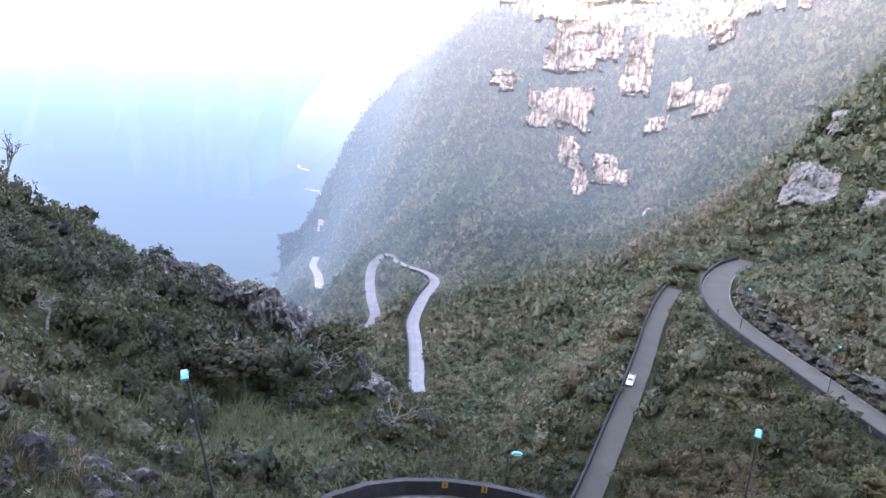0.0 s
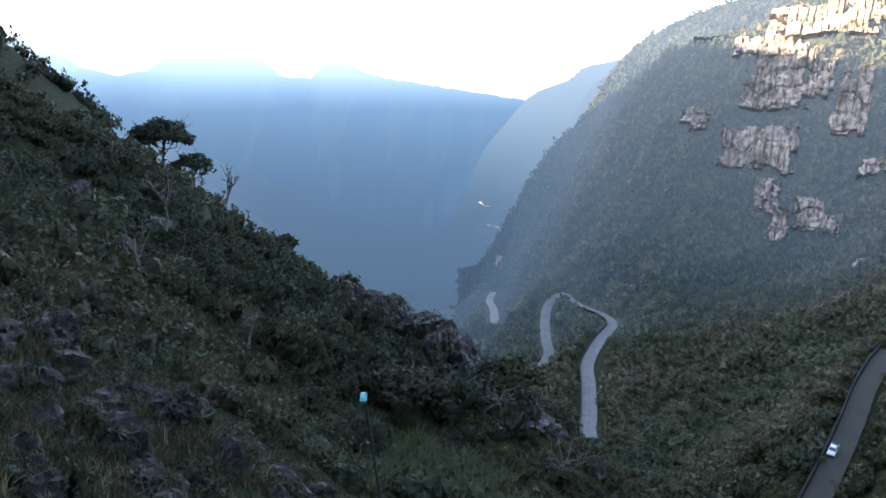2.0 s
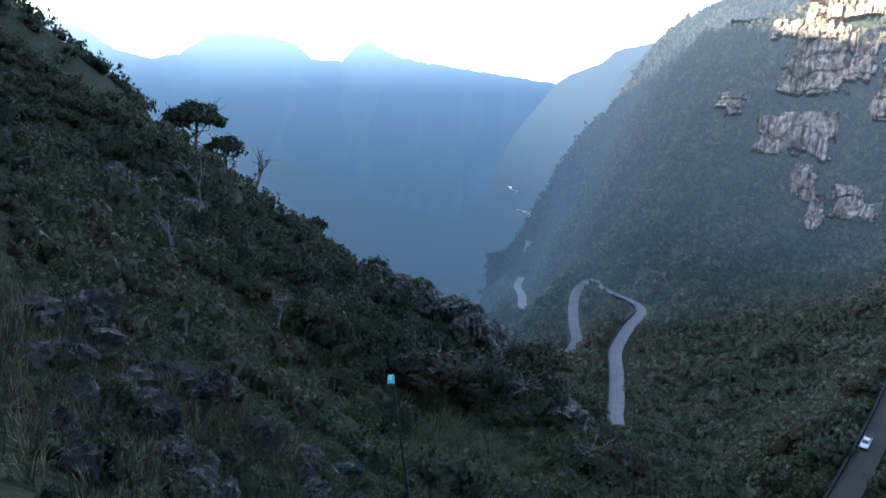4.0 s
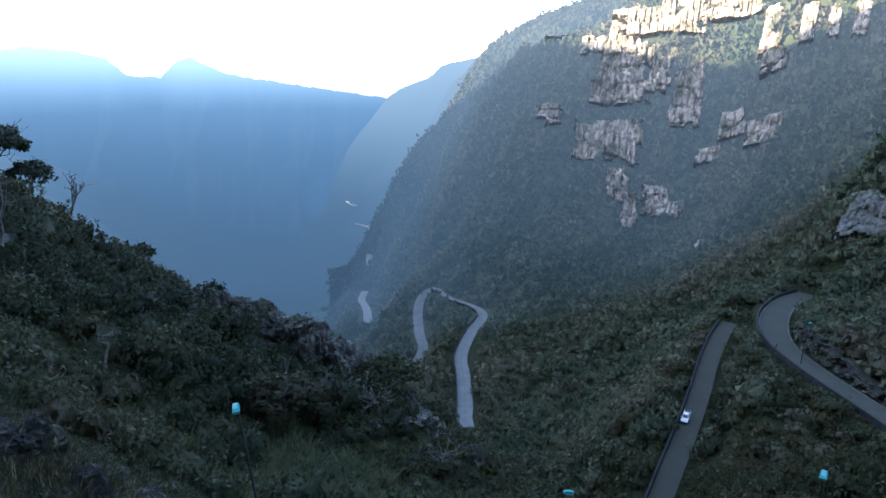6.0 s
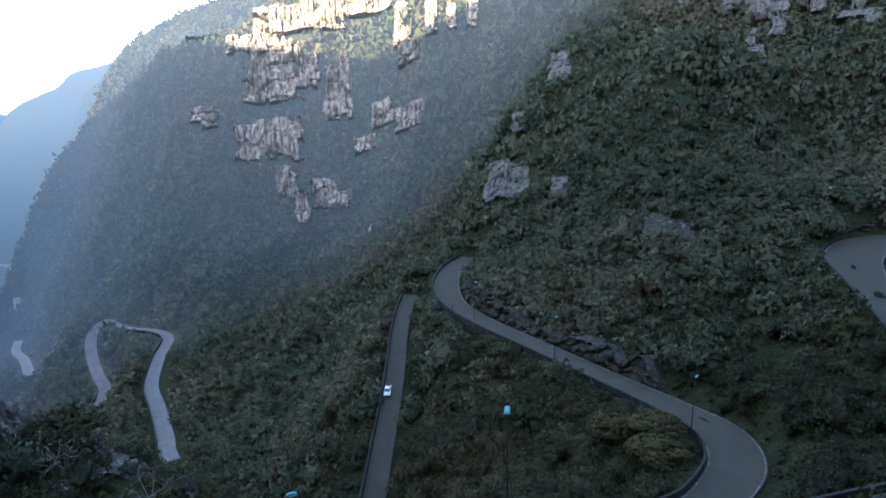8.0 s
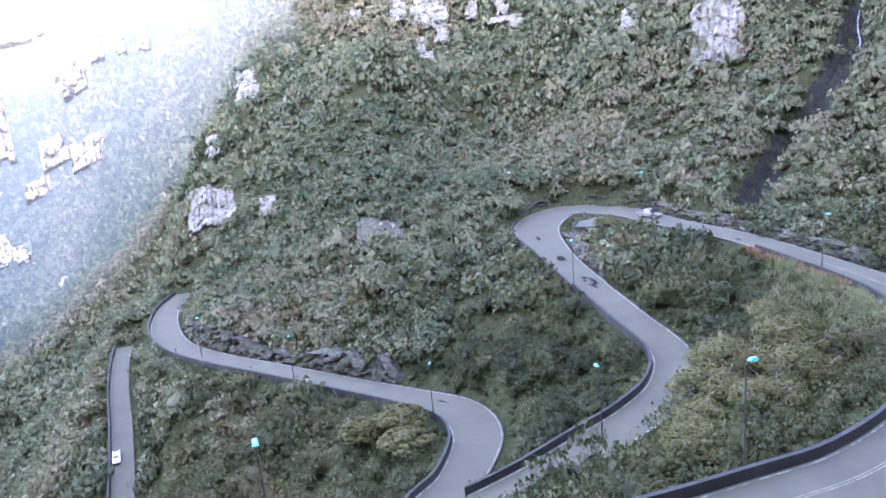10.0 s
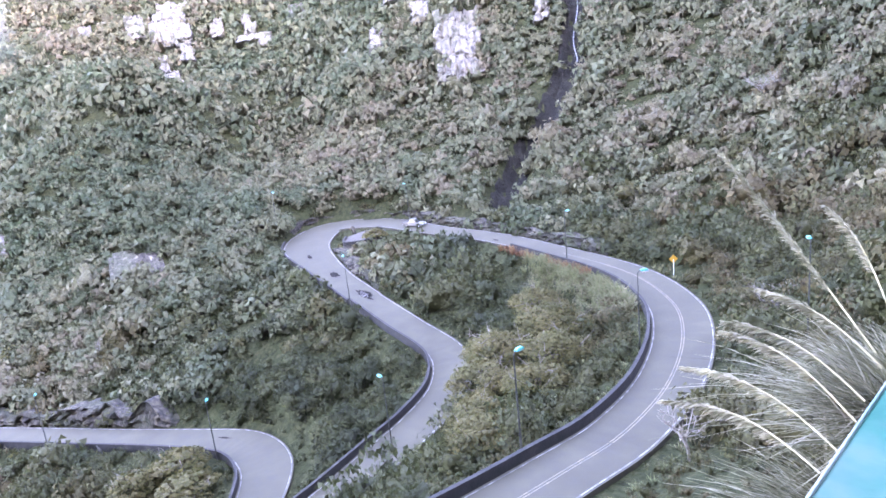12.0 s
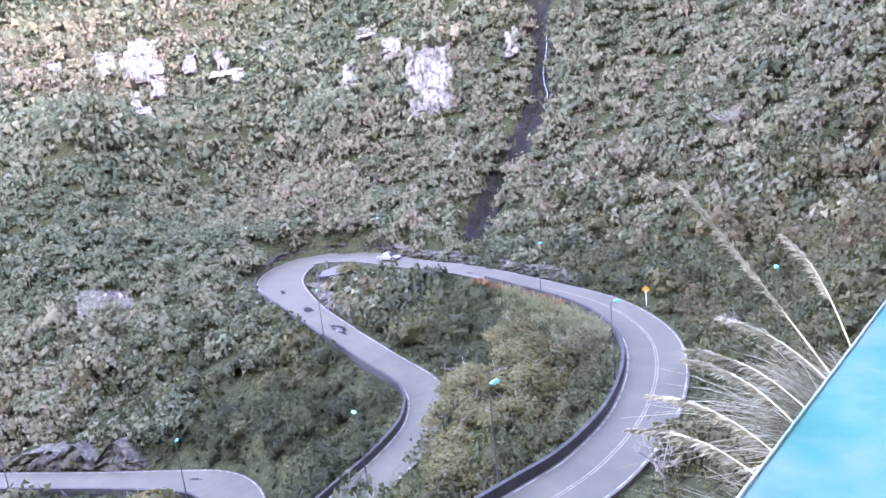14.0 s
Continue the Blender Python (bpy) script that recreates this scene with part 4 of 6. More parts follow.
def woods(name, label, r0, r1, az0, az1, gap, size, leaves, lumps, leaf, mat, protos=8, sink=0.25, verge=None, fade=None, body=(9, 4)):
    x, y = scatter(r0, r1, az0, az1, gap * 0.6)
    e = 2.0
    gx, gy = (ground(x + e, y, False) - ground(x - e, y, False)) / (2 * e), (ground(x, y + e, False) - ground(x, y - e, False)) / (2 * e)
    steep = np.minimum(np.hypot(gx, gy), 2.4)
    some = rng.uniform(0, 1, len(x)) < 0.36 * np.sqrt(1 + steep ** 2)      # as many for each square metre of the slope itself
    x, y, gx, gy, steep = x[some], y[some], gx[some], gy[some], steep[some]
    d, _, k = road_gap(x, y)
    sc = (size[0] + (size[1] - size[0]) * rng.uniform(0, 1, len(x)) ** 1.6) * (0.8 + 0.5 * (value_noise(x / 14, y / 14, 21) + 0.5)) * np.where(rng.uniform(0, 1, len(x)) < 0.08, 1.45, 1.0)
    free = verge_gap(x, y)
    if verge:
        ok = (free > 0.75 + sc * 0.55) & (d < verge) & (k == 1)
    else:
        ok = free > np.where(k > 1, np.where(y > 380, 3.5, 1.5), 0.9) + sc * np.where(r1 < 120, 0.6, 0.5)
    for cx, cy, cr in () if verge else CLEAR:
        ok &= np.hypot(x - cx, y - cy) > cr
    if fade:        # the near leaf colour gives way to the haze-paled one
        near_tone = np.clip((fade[1] - np.hypot(x, y) + 24 * value_noise(x / 16, y / 16, 23)) / (fade[1] - fade[0]), 0, 1)
        drawn = rng.uniform(0, 1, len(x)) < near_tone
        ok &= drawn if fade[2] else ~drawn
    for face in FACES:
        ok &= ~(bare_rock(face, x, y) & (rng.uniform(0, 1, len(x)) > 0.1))
    ok &= ~((np.abs(y - 51 - 3 * np.sin(x / 11)) < 3.5) & (x > 134) & (x < 290))
    x, y, sc, steep = x[ok], y[ok], sc[ok], steep[ok]
    z = ground(x, y)
    pick = rng.integers(0, protos, len(x))
    vs, ts, ns = [], [], []
    # beyond y 330 the tint paints relief shading: ribs lighter, gullies darker
    tree_t = np.clip(rng.uniform(0, 1, len(x)) * 0.62 + value_noise(x / 40, y / 40, 22) * 0.75 + value_noise(x / 13, y / 13, 24) * 0.35 + 0.16 + np.where(y > 330, 0.75, 0.0) * (np.abs(np.sin(2.2 * rib_line(x, y))) - 0.55), 0, 1)
    for i in range(protos):
        q, qn = crown_proto(leaves, lumps, leaf, body=body)
        m = pick == i
        if not m.any():
            continue
        ang = rng.uniform(0, 6.283, m.sum())
        c, s = np.cos(ang)[:, None, None], np.sin(ang)[:, None, None]
        S = sc[m][:, None, None]
        hx = (q[None, :, :, 0] * c - q[None, :, :, 1] * s) * S + x[m][:, None, None]
        hy = (q[None, :, :, 0] * s + q[None, :, :, 1] * c) * S + y[m][:, None, None]
        hz = q[None, :, :, 2] * S * (rng.uniform(0.95, 1.4, m.sum()) + 0.12 * steep[m])[:, None, None] + (z[m] - 0.1 + sink * sc[m])[:, None, None]
        v = np.stack([hx, hy, hz], -1)
        vs.append(v.reshape(-1, 3, 3))
        nn = np.stack([qn[None, :, :, 0] * c - qn[None, :, :, 1] * s, qn[None, :, :, 0] * s + qn[None, :, :, 1] * c, np.broadcast_to(qn[None, :, :, 2], (len(c),) + qn.shape[:2])], -1)
        ns.append(nn.reshape(-1, 3))
        t = np.zeros(v.shape[:3] + (4,), np.float32)
        t[..., 0] = tree_t[m][:, None, None]
        t[..., 1] = rng.uniform(0, 1, v.shape[:2])[:, :, None]
        t[..., 3] = 1
        ts.append(t.reshape(-1, 4))
    ob = quads_object(name, np.vstack(vs), mat, np.vstack(ts), np.vstack(ns))
    return tagged(ob, label, "forest", kind="stuff")


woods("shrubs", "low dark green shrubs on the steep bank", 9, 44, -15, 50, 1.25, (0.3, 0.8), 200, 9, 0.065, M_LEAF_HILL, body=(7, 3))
woods("shrubs", "low green shrubs on the slope above the road", 24, 44, -104, -15, 1.4, (0.3, 0.85), 180, 9, 0.075, M_LEAF, body=(7, 3))
woods("shrubs", "low olive and green shrubs along the road edges", 44, 175, -104, -15, 1.75, (0.5, 1.15), 56, 7, 0.12, M_LEAF, verge=11.0, body=(6, 2))
woods("shrubs", "yellow-green bushes below the grassy bank", 50, 74, -4, 13, 1.9, (0.6, 1.4), 150, 10, 0.075, M_LEAF_YELLOW, verge=90.0, body=(7, 3))
woods("shrubs", "brownish low bushes among the long grass", 44, 62, 8, 26, 2.6, (0.5, 1.1), 120, 9, 0.085, M_LEAF_BROWN, verge=90.0, body=(7, 3))
woods("shrubs", "small yellow-green bushes beside the hairpin legs", 90, 215, -32, -14, 5.0, (0.8, 1.8), 60, 8, 0.12, M_LEAF_YELLOW, verge=26.0, body=(6, 2))
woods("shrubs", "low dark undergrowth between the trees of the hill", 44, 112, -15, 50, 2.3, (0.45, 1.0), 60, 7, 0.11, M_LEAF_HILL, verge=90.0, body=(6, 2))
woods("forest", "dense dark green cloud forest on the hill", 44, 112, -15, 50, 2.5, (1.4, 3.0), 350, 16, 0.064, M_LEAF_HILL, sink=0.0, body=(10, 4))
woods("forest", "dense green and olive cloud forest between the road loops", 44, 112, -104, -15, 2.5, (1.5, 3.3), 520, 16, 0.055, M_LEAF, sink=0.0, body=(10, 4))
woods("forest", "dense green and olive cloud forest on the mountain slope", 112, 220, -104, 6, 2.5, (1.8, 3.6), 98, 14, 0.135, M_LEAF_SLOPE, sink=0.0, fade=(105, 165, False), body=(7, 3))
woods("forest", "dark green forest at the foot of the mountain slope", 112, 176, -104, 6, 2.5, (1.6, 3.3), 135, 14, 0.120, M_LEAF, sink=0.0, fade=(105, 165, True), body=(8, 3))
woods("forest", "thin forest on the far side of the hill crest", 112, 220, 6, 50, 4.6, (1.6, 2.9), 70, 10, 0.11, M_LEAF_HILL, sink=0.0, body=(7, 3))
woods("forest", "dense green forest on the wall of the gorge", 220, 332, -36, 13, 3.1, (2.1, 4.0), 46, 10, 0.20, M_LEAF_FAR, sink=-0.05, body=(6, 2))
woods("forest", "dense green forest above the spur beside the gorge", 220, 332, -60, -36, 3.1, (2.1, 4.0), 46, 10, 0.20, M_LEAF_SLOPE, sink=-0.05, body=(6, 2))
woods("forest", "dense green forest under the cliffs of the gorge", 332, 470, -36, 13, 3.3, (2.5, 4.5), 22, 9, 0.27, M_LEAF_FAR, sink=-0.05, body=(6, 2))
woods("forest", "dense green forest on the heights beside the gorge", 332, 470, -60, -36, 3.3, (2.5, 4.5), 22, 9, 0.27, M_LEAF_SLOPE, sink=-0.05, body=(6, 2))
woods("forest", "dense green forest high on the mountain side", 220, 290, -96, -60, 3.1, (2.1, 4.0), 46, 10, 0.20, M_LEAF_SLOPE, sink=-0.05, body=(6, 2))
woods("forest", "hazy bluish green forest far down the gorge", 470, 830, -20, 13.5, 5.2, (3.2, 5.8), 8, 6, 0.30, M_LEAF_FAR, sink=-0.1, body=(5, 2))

# ---------------------------------------------------------------- small builders
def bm_box(bm, lo, hi, bevel=0.0):
    r = bmesh.ops.create_cube(bm, size=1.0)["verts"]
    for v in r:
        v.co = Vector([(a + b) / 2 + c * (b - a) for a, b, c in zip(lo, hi, v.co)])
    if bevel:
        bmesh.ops.bevel(bm, geom=list({e for v in r for e in v.link_edges}), offset=bevel, segments=2, affect="EDGES")
    return r


def bm_tube(bm, path, radii, sides=7):
    """A tapered tube along points."""
    rings = []
    for i, p in enumerate(path):
        p = Vector(p)
        d = Vector(path[min(i + 1, len(path) - 1)]) - Vector(path[max(i - 1, 0)])
        q = d.to_track_quat("Z", "Y")
        rings.append([bm.verts.new(p + q @ Vector((math.cos(a) * radii[i], math.sin(a) * radii[i], 0))) for a in [2 * math.pi * k / sides for k in range(sides)]])
    for a, b in zip(rings, rings[1:]):
        for k in range(sides):
            bm.faces.new((a[k], a[(k + 1) % sides], b[(k + 1) % sides], b[k]))
    bm.faces.new(rings[-1])
    bm.faces.new(rings[0][::-1])


def bm_plan(bm, outline, z0, z1, bevel=0.0):
    """A plan outline made solid from z0 to z1."""
    lo, hi = [bm.verts.new((x, y, z0)) for x, y in outline], [bm.verts.new((x, y, z1)) for x, y in outline]
    n = len(outline)
    bm.faces.new(lo[::-1])
    bm.faces.new(hi)
    for k in range(n):
        bm.faces.new((lo[k], lo[(k + 1) % n], hi[(k + 1) % n], hi[k]))
    bmesh.ops.recalc_face_normals(bm, faces=bm.faces)


def bm_profile(bm, profile, y0, y1, inset=None):
    """A side profile (x, z) made solid from y0 to y1; inset(z) narrows it by height."""
    a, b = [], []
    for x, z in profile:
        k = inset(z) if inset else 0.0
        a.append(bm.verts.new((x, y0 + k, z)))
        b.append(bm.verts.new((x, y1 - k, z)))
    n = len(profile)
    bm.faces.new(a)
    bm.faces.new(b[::-1])
    for k in range(n):
        bm.faces.new((a[k], b[k], b[(k + 1) % n], a[(k + 1) % n]))
    bmesh.ops.recalc_face_normals(bm, faces=bm.faces)


def thing(name, label, category, at, rz=0.0, group="", rx=0.0, ry=0.0):
    ob = new(name)
    ob.empty_display_size = 0.3
    ob.matrix_basis = pose(*at, rx, ry, rz)
    return tagged(ob, label, category, group)


def on_land(x, y):
    return float(ground([x], [y])[0])


def heading(key, x, y):
    """Direction of the road there, in degrees."""
    p, i = ROADS[key], along(key, x, y)
    d = p[min(i + 1, len(p) - 1)] - p[max(i - 1, 0)]
    return math.degrees(math.atan2(d[1], d[0]))


# ---------------------------------------------------------------- street lamps
def street_lamp(at, rz, height=8.6, rx=0.0, ry=0.0):
    lamp = thing("street_lamp", "slim dark street lamp with a teal head beside the road", "street lamp", at, rz, "street lamps")
    lamp.matrix_basis = pose(*at, rx, ry, 0) @ pose(0, 0, 0, 0, 0, rz)
    bm = bmesh.new()
    bm_tube(bm, [(0, 0, -0.6), (0, 0, 2.0), (0, 0, 2.02), (0, 0, height)], [0.10, 0.095, 0.075, 0.055], 8)
    part("pole", bm, M_POLE, lamp)
    bm = bmesh.new()
    bm_tube(bm, [(0, 0, height - 0.1), (0.15, 0, height + 0.12), (0.55, 0, height + 0.2)], [0.045, 0.04, 0.035], 6)
    part("arm", bm, M_POLE, lamp)
    bm = bmesh.new()
    bm_profile(bm, [(0.30, height + 0.12), (0.34, height + 0.27), (0.55, height + 0.34), (0.95, height + 0.30), (1.10, height + 0.2), (1.08, height + 0.12)], -0.17, 0.17, lambda z: 0.07 * max(0.0, (z - height - 0.15) / 0.2))
    head = part("housing", bm, M_TEAL, lamp, "teal painted lamp housing")
    bm = bmesh.new()
    bm_profile(bm, [(0.45, height + 0.119), (1.06, height + 0.119), (1.0, height + 0.05), (0.52, height + 0.05)], -0.14, 0.14)
    part("lens", bm, M_LENS, head, "pale glass lamp cover")
    return lamp


for x_, y_, z_, rz_, rx_, ry_ in ((44.2, 16.5, -29.6, -20, 0, 0), (70.0, 12.0, -31.7, -60, 0, 1), (103.6, 28.5, -33.5, -30, 0, 1), (93.0, 62.6, -38.3, 40, 0, 0), (65.0, 69.5, -50.7, 30, 0, 0),
                                  (139.5, 74.5, -35.5, 60, 0, 0), (61.5, 38.6, -42.2, 60, 0, 0), (63.8, 104.0, -53.2, 40, 0, 0), (128.0, 103.0, -34.5, -120, 0, 0),
                                  (61.0, 133, -54.2, 30, 0, 0)):
    street_lamp((x_, y_, z_), rz_, 8.4, rx_, ry_)
street_lamp((67.7, -3.5, on_land(67.7, -3.5)), 10, -19.2 - on_land(67.7, -3.5), 0, 2)
street_lamp((16.7, 32.1, -27.2), -118, 8.6, 0, 0)
street_lamp((-9.92, 28.45, -23.45), -70, 8.5, 2.0, -8.0)
street_lamp((6.2, 49.5, -40.6), 0, 8.4)

# ---------------------------------------------------------------- vehicles
def wheel(parent, x, y, r):
    bm = bmesh.new()
    bmesh.ops.create_cone(bm, cap_ends=True, segments=18, radius1=r, radius2=r, depth=0.22, matrix=Matrix.Translation((x, y, r)) @ Matrix.Rotation(math.pi / 2, 4, "X"))
    bmesh.ops.bevel(bm, geom=[e for e in bm.edges if e.calc_length() < r * 0.5 and abs(e.verts[0].co.y - e.verts[1].co.y) < 0.01], offset=0.03, segments=1, affect="EDGES")
    tyre = part("wheel", bm, M_TYRE, parent)
    bm = bmesh.new()
    bmesh.ops.create_cone(bm, cap_ends=True, segments=14, radius1=r * 0.62, radius2=r * 0.55, depth=0.235, matrix=Matrix.Translation((x, y, r)) @ Matrix.Rotation(math.pi / 2, 4, "X"))
    part("rim", bm, M_RIM, tyre, "light alloy rim")


def pickup(at, rz, paint, label, pitch=0.0):
    """Double-cab pickup, nose along +x, 5.25 m long."""
    car = thing("pickup_truck", label, "pickup truck", at, rz, "", 0, pitch)
    bm = bmesh.new()
    bm_profile(bm, [(-2.6, 0.5), (-2.6, 1.06), (-0.95, 1.08), (0.95, 1.08), (2.2, 0.98), (2.58, 0.82), (2.62, 0.42), (2.0, 0.32), (-2.2, 0.36)], -0.9, 0.9, lambda z: 0.05 if z > 1.0 else 0.0)
    bmesh.ops.bevel(bm, geom=bm.edges[:], offset=0.05, segments=2, affect="EDGES")
    part("body", bm, paint, car)
    bm = bmesh.new()
    bm_profile(bm, [(-0.95, 1.06), (-0.78, 1.74), (-0.1, 1.80), (0.45, 1.76), (1.2, 1.06)], -0.82, 0.82, lambda z: 0.14 * max(0.0, (z - 1.06) / 0.74))
    bmesh.ops.bevel(bm, geom=bm.edges[:], offset=0.04, segments=2, affect="EDGES")
    part("cab", bm, paint, car)
    for side in (-1, 1):
        for x0, x1, t0, t1 in ((-0.75, 0.1, -0.65, 0.08), (0.18, 0.98, 0.18, 0.42)):
            bm = bmesh.new()
            vs = [bm.verts.new((x, side * (0.82 - 0.14 * (z - 1.06) / 0.74 + 0.006), z)) for x, z in ((x0, 1.14), (x1, 1.14), (t1, 1.66), (t0, 1.66))]
            bm.faces.new(vs if side < 0 else vs[::-1])
            r = bmesh.ops.extrude_face_region(bm, geom=bm.faces[:])["geom"]
            bmesh.ops.translate(bm, vec=(0, side * 0.006, 0), verts=[v for v in r if isinstance(v, bmesh.types.BMVert)])
            part("side_window", bm, M_GLASS, car, "dark tinted glass")
    for name, x0, x1 in (("windscreen", 1.16, 0.55), ("rear_window", -0.95, -0.80)):
        bm = bmesh.new()
        k = 0.02 if name == "windscreen" else -0.02
        vs = [bm.verts.new(c) for c in ((x0 + k, -0.7, 1.12), (x0 + k, 0.7, 1.12), (x1 + k, 0.6, 1.68), (x1 + k, -0.6, 1.68))]
        bm.faces.new(vs)
        r = bmesh.ops.extrude_face_region(bm, geom=bm.faces[:])["geom"]
        bmesh.ops.translate(bm, vec=(k * 0.4, 0, 0.01), verts=[v for v in r if isinstance(v, bmesh.types.BMVert)])
        part(name, bm, M_GLASS, car, "dark glass")
    bm = bmesh.new()
    bm_box(bm, (-2.5, -0.76, 1.02), (-1.02, 0.76, 1.10), 0.02)
    part("bed_liner", bm, M_BLACK, car, "black load bed liner")
    for x in (-1.55, 1.62):
        for y in (-0.82, 0.82):
            wheel(car, x, y, 0.38)
    for y in (-0.68, 0.68):
        bm = bmesh.new()
        bm_box(bm, (2.5, y - 0.18, 0.70), (2.64, y + 0.18, 0.88), 0.03)
        part("headlight", bm, M_LENS, car, "clear headlight")
        bm = bmesh.new()
        bm_box(bm, (-2.64, y - 0.12, 0.66), (-2.56, y + 0.12, 1.0), 0.02)
        part("tail_light", bm, M_RED, car, "red tail light")
    bm = bmesh.new()
    bm_box(bm, (2.5, -0.85, 0.40), (2.72, 0.85, 0.60), 0.05)
    part("bumper", bm, M_BLACK, car, "dark front bumper")
    bm = bmesh.new()
    bm_box(bm, (-2.74, -0.8, 0.45), (-2.58, 0.8, 0.62), 0.04)
    part("bumper", bm, M_RIM, car, "chrome rear bumper")
    for y in (-1.0, 1.0):
        bm = bmesh.new()
        bm_box(bm, (0.85, y - 0.09, 1.12), (1.0, y + 0.09, 1.28), 0.03)
        part("mirror", bm, paint, car)
    return car


i_ = along("upper", 134.8, 70.0)
d_up = heading("upper", 134.8, 70.0)
n_up = Vector((math.cos(radians(d_up - 90)), math.sin(radians(d_up - 90)), 0))
pt_ = Vector(ROADS["upper"][i_]) - n_up * 0.2
pickup((pt_.x, pt_.y, pt_.z + 0.01), d_up + 203, M_SILVER, "silver double-cab pickup driving up through the hairpin")
i_ = along("lower", 39.5, 127.0)
d_lo = heading("lower", 39.5, 127.0)
pt_ = Vector(ROADS["lower"][i_]) + Vector((math.cos(radians(d_lo - 90)), math.sin(radians(d_lo - 90)), 0)) * 1.0
pickup((pt_.x, pt_.y, pt_.z + 0.01), d_lo, M_CARWHITE, "small white pickup driving down the lower road", 8.0).scale = (0.72, 0.72, 0.72)

# ---------------------------------------------------------------- signs, barriers, road clutter
def curve_sign(x, y, z, rz):
    s = thing("road_sign", "yellow diamond curve warning sign on a pale post", "road sign", (x, y, z), rz)
    bm = bmesh.new()
    bm_tube(bm, [(0, 0, -0.5), (0, 0, 2.6)], [0.05, 0.05], 8)
    part("post", bm, M_LENS, s)
    bm = bmesh.new()
    bm_plan(bm, [(0, -0.62), (0.62, 0), (0, 0.62), (-0.62, 0)], 0, 0.03)
    bmesh.ops.transform(bm, matrix=Matrix.Translation((0, -0.06, 2.6)) @ Matrix.Rotation(math.pi / 2, 4, "X"), verts=bm.verts)
    board = part("board", bm, M_AMBER, s, "amber yellow sign board")
    bm = bmesh.new()
    for lo, hi in (((-0.06, -0.36), (0.06, 0.1)), ((-0.3, 0.06), (0.06, 0.18)), ((-0.36, -0.02), (-0.24, 0.26))):
        bm_box(bm, (lo[0], -0.106, 2.6 + lo[1]), (hi[0], -0.092, 2.6 + hi[1]))
    part("arrow", bm, M_BLACK, board, "black bent arrow")


curve_sign(97.8, 11.8, on_land(97.8, 11.8), 105)


def wall_plate(x, y, z, rz):
    s = thing("marker_plate", "orange square marker plate with a black arrow on the parapet", "marker plate", (x, y, z), rz, "parapet markers")
    bm = bmesh.new()
    bm_box(bm, (-0.17, -0.02, -0.19), (0.17, 0.0, 0.19), 0.006)
    board = part("plate", bm, M_AMBER, s)
    bm = bmesh.new()
    vs = [bm.verts.new((x0, -0.024, z0)) for x0, z0 in ((-0.09, 0.12), (0.0, 0.12), (0.1, 0.0), (0.0, -0.12), (-0.09, -0.12), (0.0, 0.0))]
    bm.faces.new(vs)
    r = bmesh.ops.extrude_face_region(bm, geom=bm.faces[:])["geom"]
    bmesh.ops.translate(bm, vec=(0, 0.008, 0), verts=[v for v in r if isinstance(v, bmesh.types.BMVert)])
    part("arrow", bm, M_BLACK, board, "black arrow")


up_ = ROADS["upper"]
for t_ in (-5.6, -2.7, 0.4, 3.4, 6.3):
    cand = [i for i in range(along("upper", 23, 23)) if up_[i, 1] > 28.5]
    i_ = min(cand, key=lambda i: abs(up_[i, 0] - t_))
    d_ = heading("upper", up_[i_, 0], up_[i_, 1])
    h_ = float(road_half("upper", up_[i_:i_ + 1])[0]) + 0.09
    wall_plate(up_[i_, 0] - math.sin(radians(d_)) * h_, up_[i_, 1] + math.cos(radians(d_)) * h_, up_[i_, 2] + 0.62, d_)


def board_barrier(x, y, z, rz, w=2.2):
    s = thing("barrier_board", "dark board of a road sign seen from behind", "barrier", (x, y, z), rz)
    bm = bmesh.new()
    bm_box(bm, (-w / 2, -0.03, 0.55), (w / 2, 0.03, 1.25), 0.01)
    part("board", bm, M_BLACK, s)
    for px in (-w * 0.35, w * 0.35):
        bm = bmesh.new()
        bm_tube(bm, [(px, 0.06, -0.7), (px, 0.06, 1.2)], [0.05, 0.05], 6)
        part("post", bm, M_POLE, s)


board_barrier(62.6, 90.2, -52.1, 70)
board_barrier(59.5, 141.5, -54.4, 60, 1.0)
for x_, y_ in ((118, 31), (116.5, 28), (113, 23), (121, 36), (124.5, 42), (110, 19), (128, 50), (132, 58), (90.8, 58.6), (107.5, 16)):
    s_ = thing("kerb_stone", "small pale boundary stone at the road edge", "boundary stone", (x_, y_, on_land(x_, y_)), random.uniform(0, 90), "boundary stones")
    bm = bmesh.new()
    bm_box(bm, (-0.15, -0.15, -0.3), (0.15, 0.15, 0.42), 0.04)
    part("block", bm, M_KERB, s_)


def patch(key, x, y, off, length, width, label, mat, seed):
    """A flat irregular patch laid on the paving."""
    p, i = ROADS[key], min(along(key, x, y), len(ROADS[key]) - 2)
    rg = np.random.default_rng(seed)
    d = np.radians(heading(key, x, y))
    grade = float((p[i + 1, 2] - p[i - 1, 2]) / np.hypot(*(p[i + 1, :2] - p[i - 1, :2])))
    out = []
    for k in range(18):
        a = 2 * math.pi * k / 18
        q = rg.uniform(0.55, 1.15)
        u, v = math.cos(a) * length / 2 * q, math.sin(a) * width / 2 * q + off
        X, Y = p[i, 0] + u * math.cos(d) - v * math.sin(d), p[i, 1] + u * math.sin(d) + v * math.cos(d)
        out.append((X, Y, float(p[i, 2]) + grade * u + 0.06))
    return tagged(mesh_object("tar_patch", out, [tuple(range(18))], mat), label, "tar patch", "tar patches")


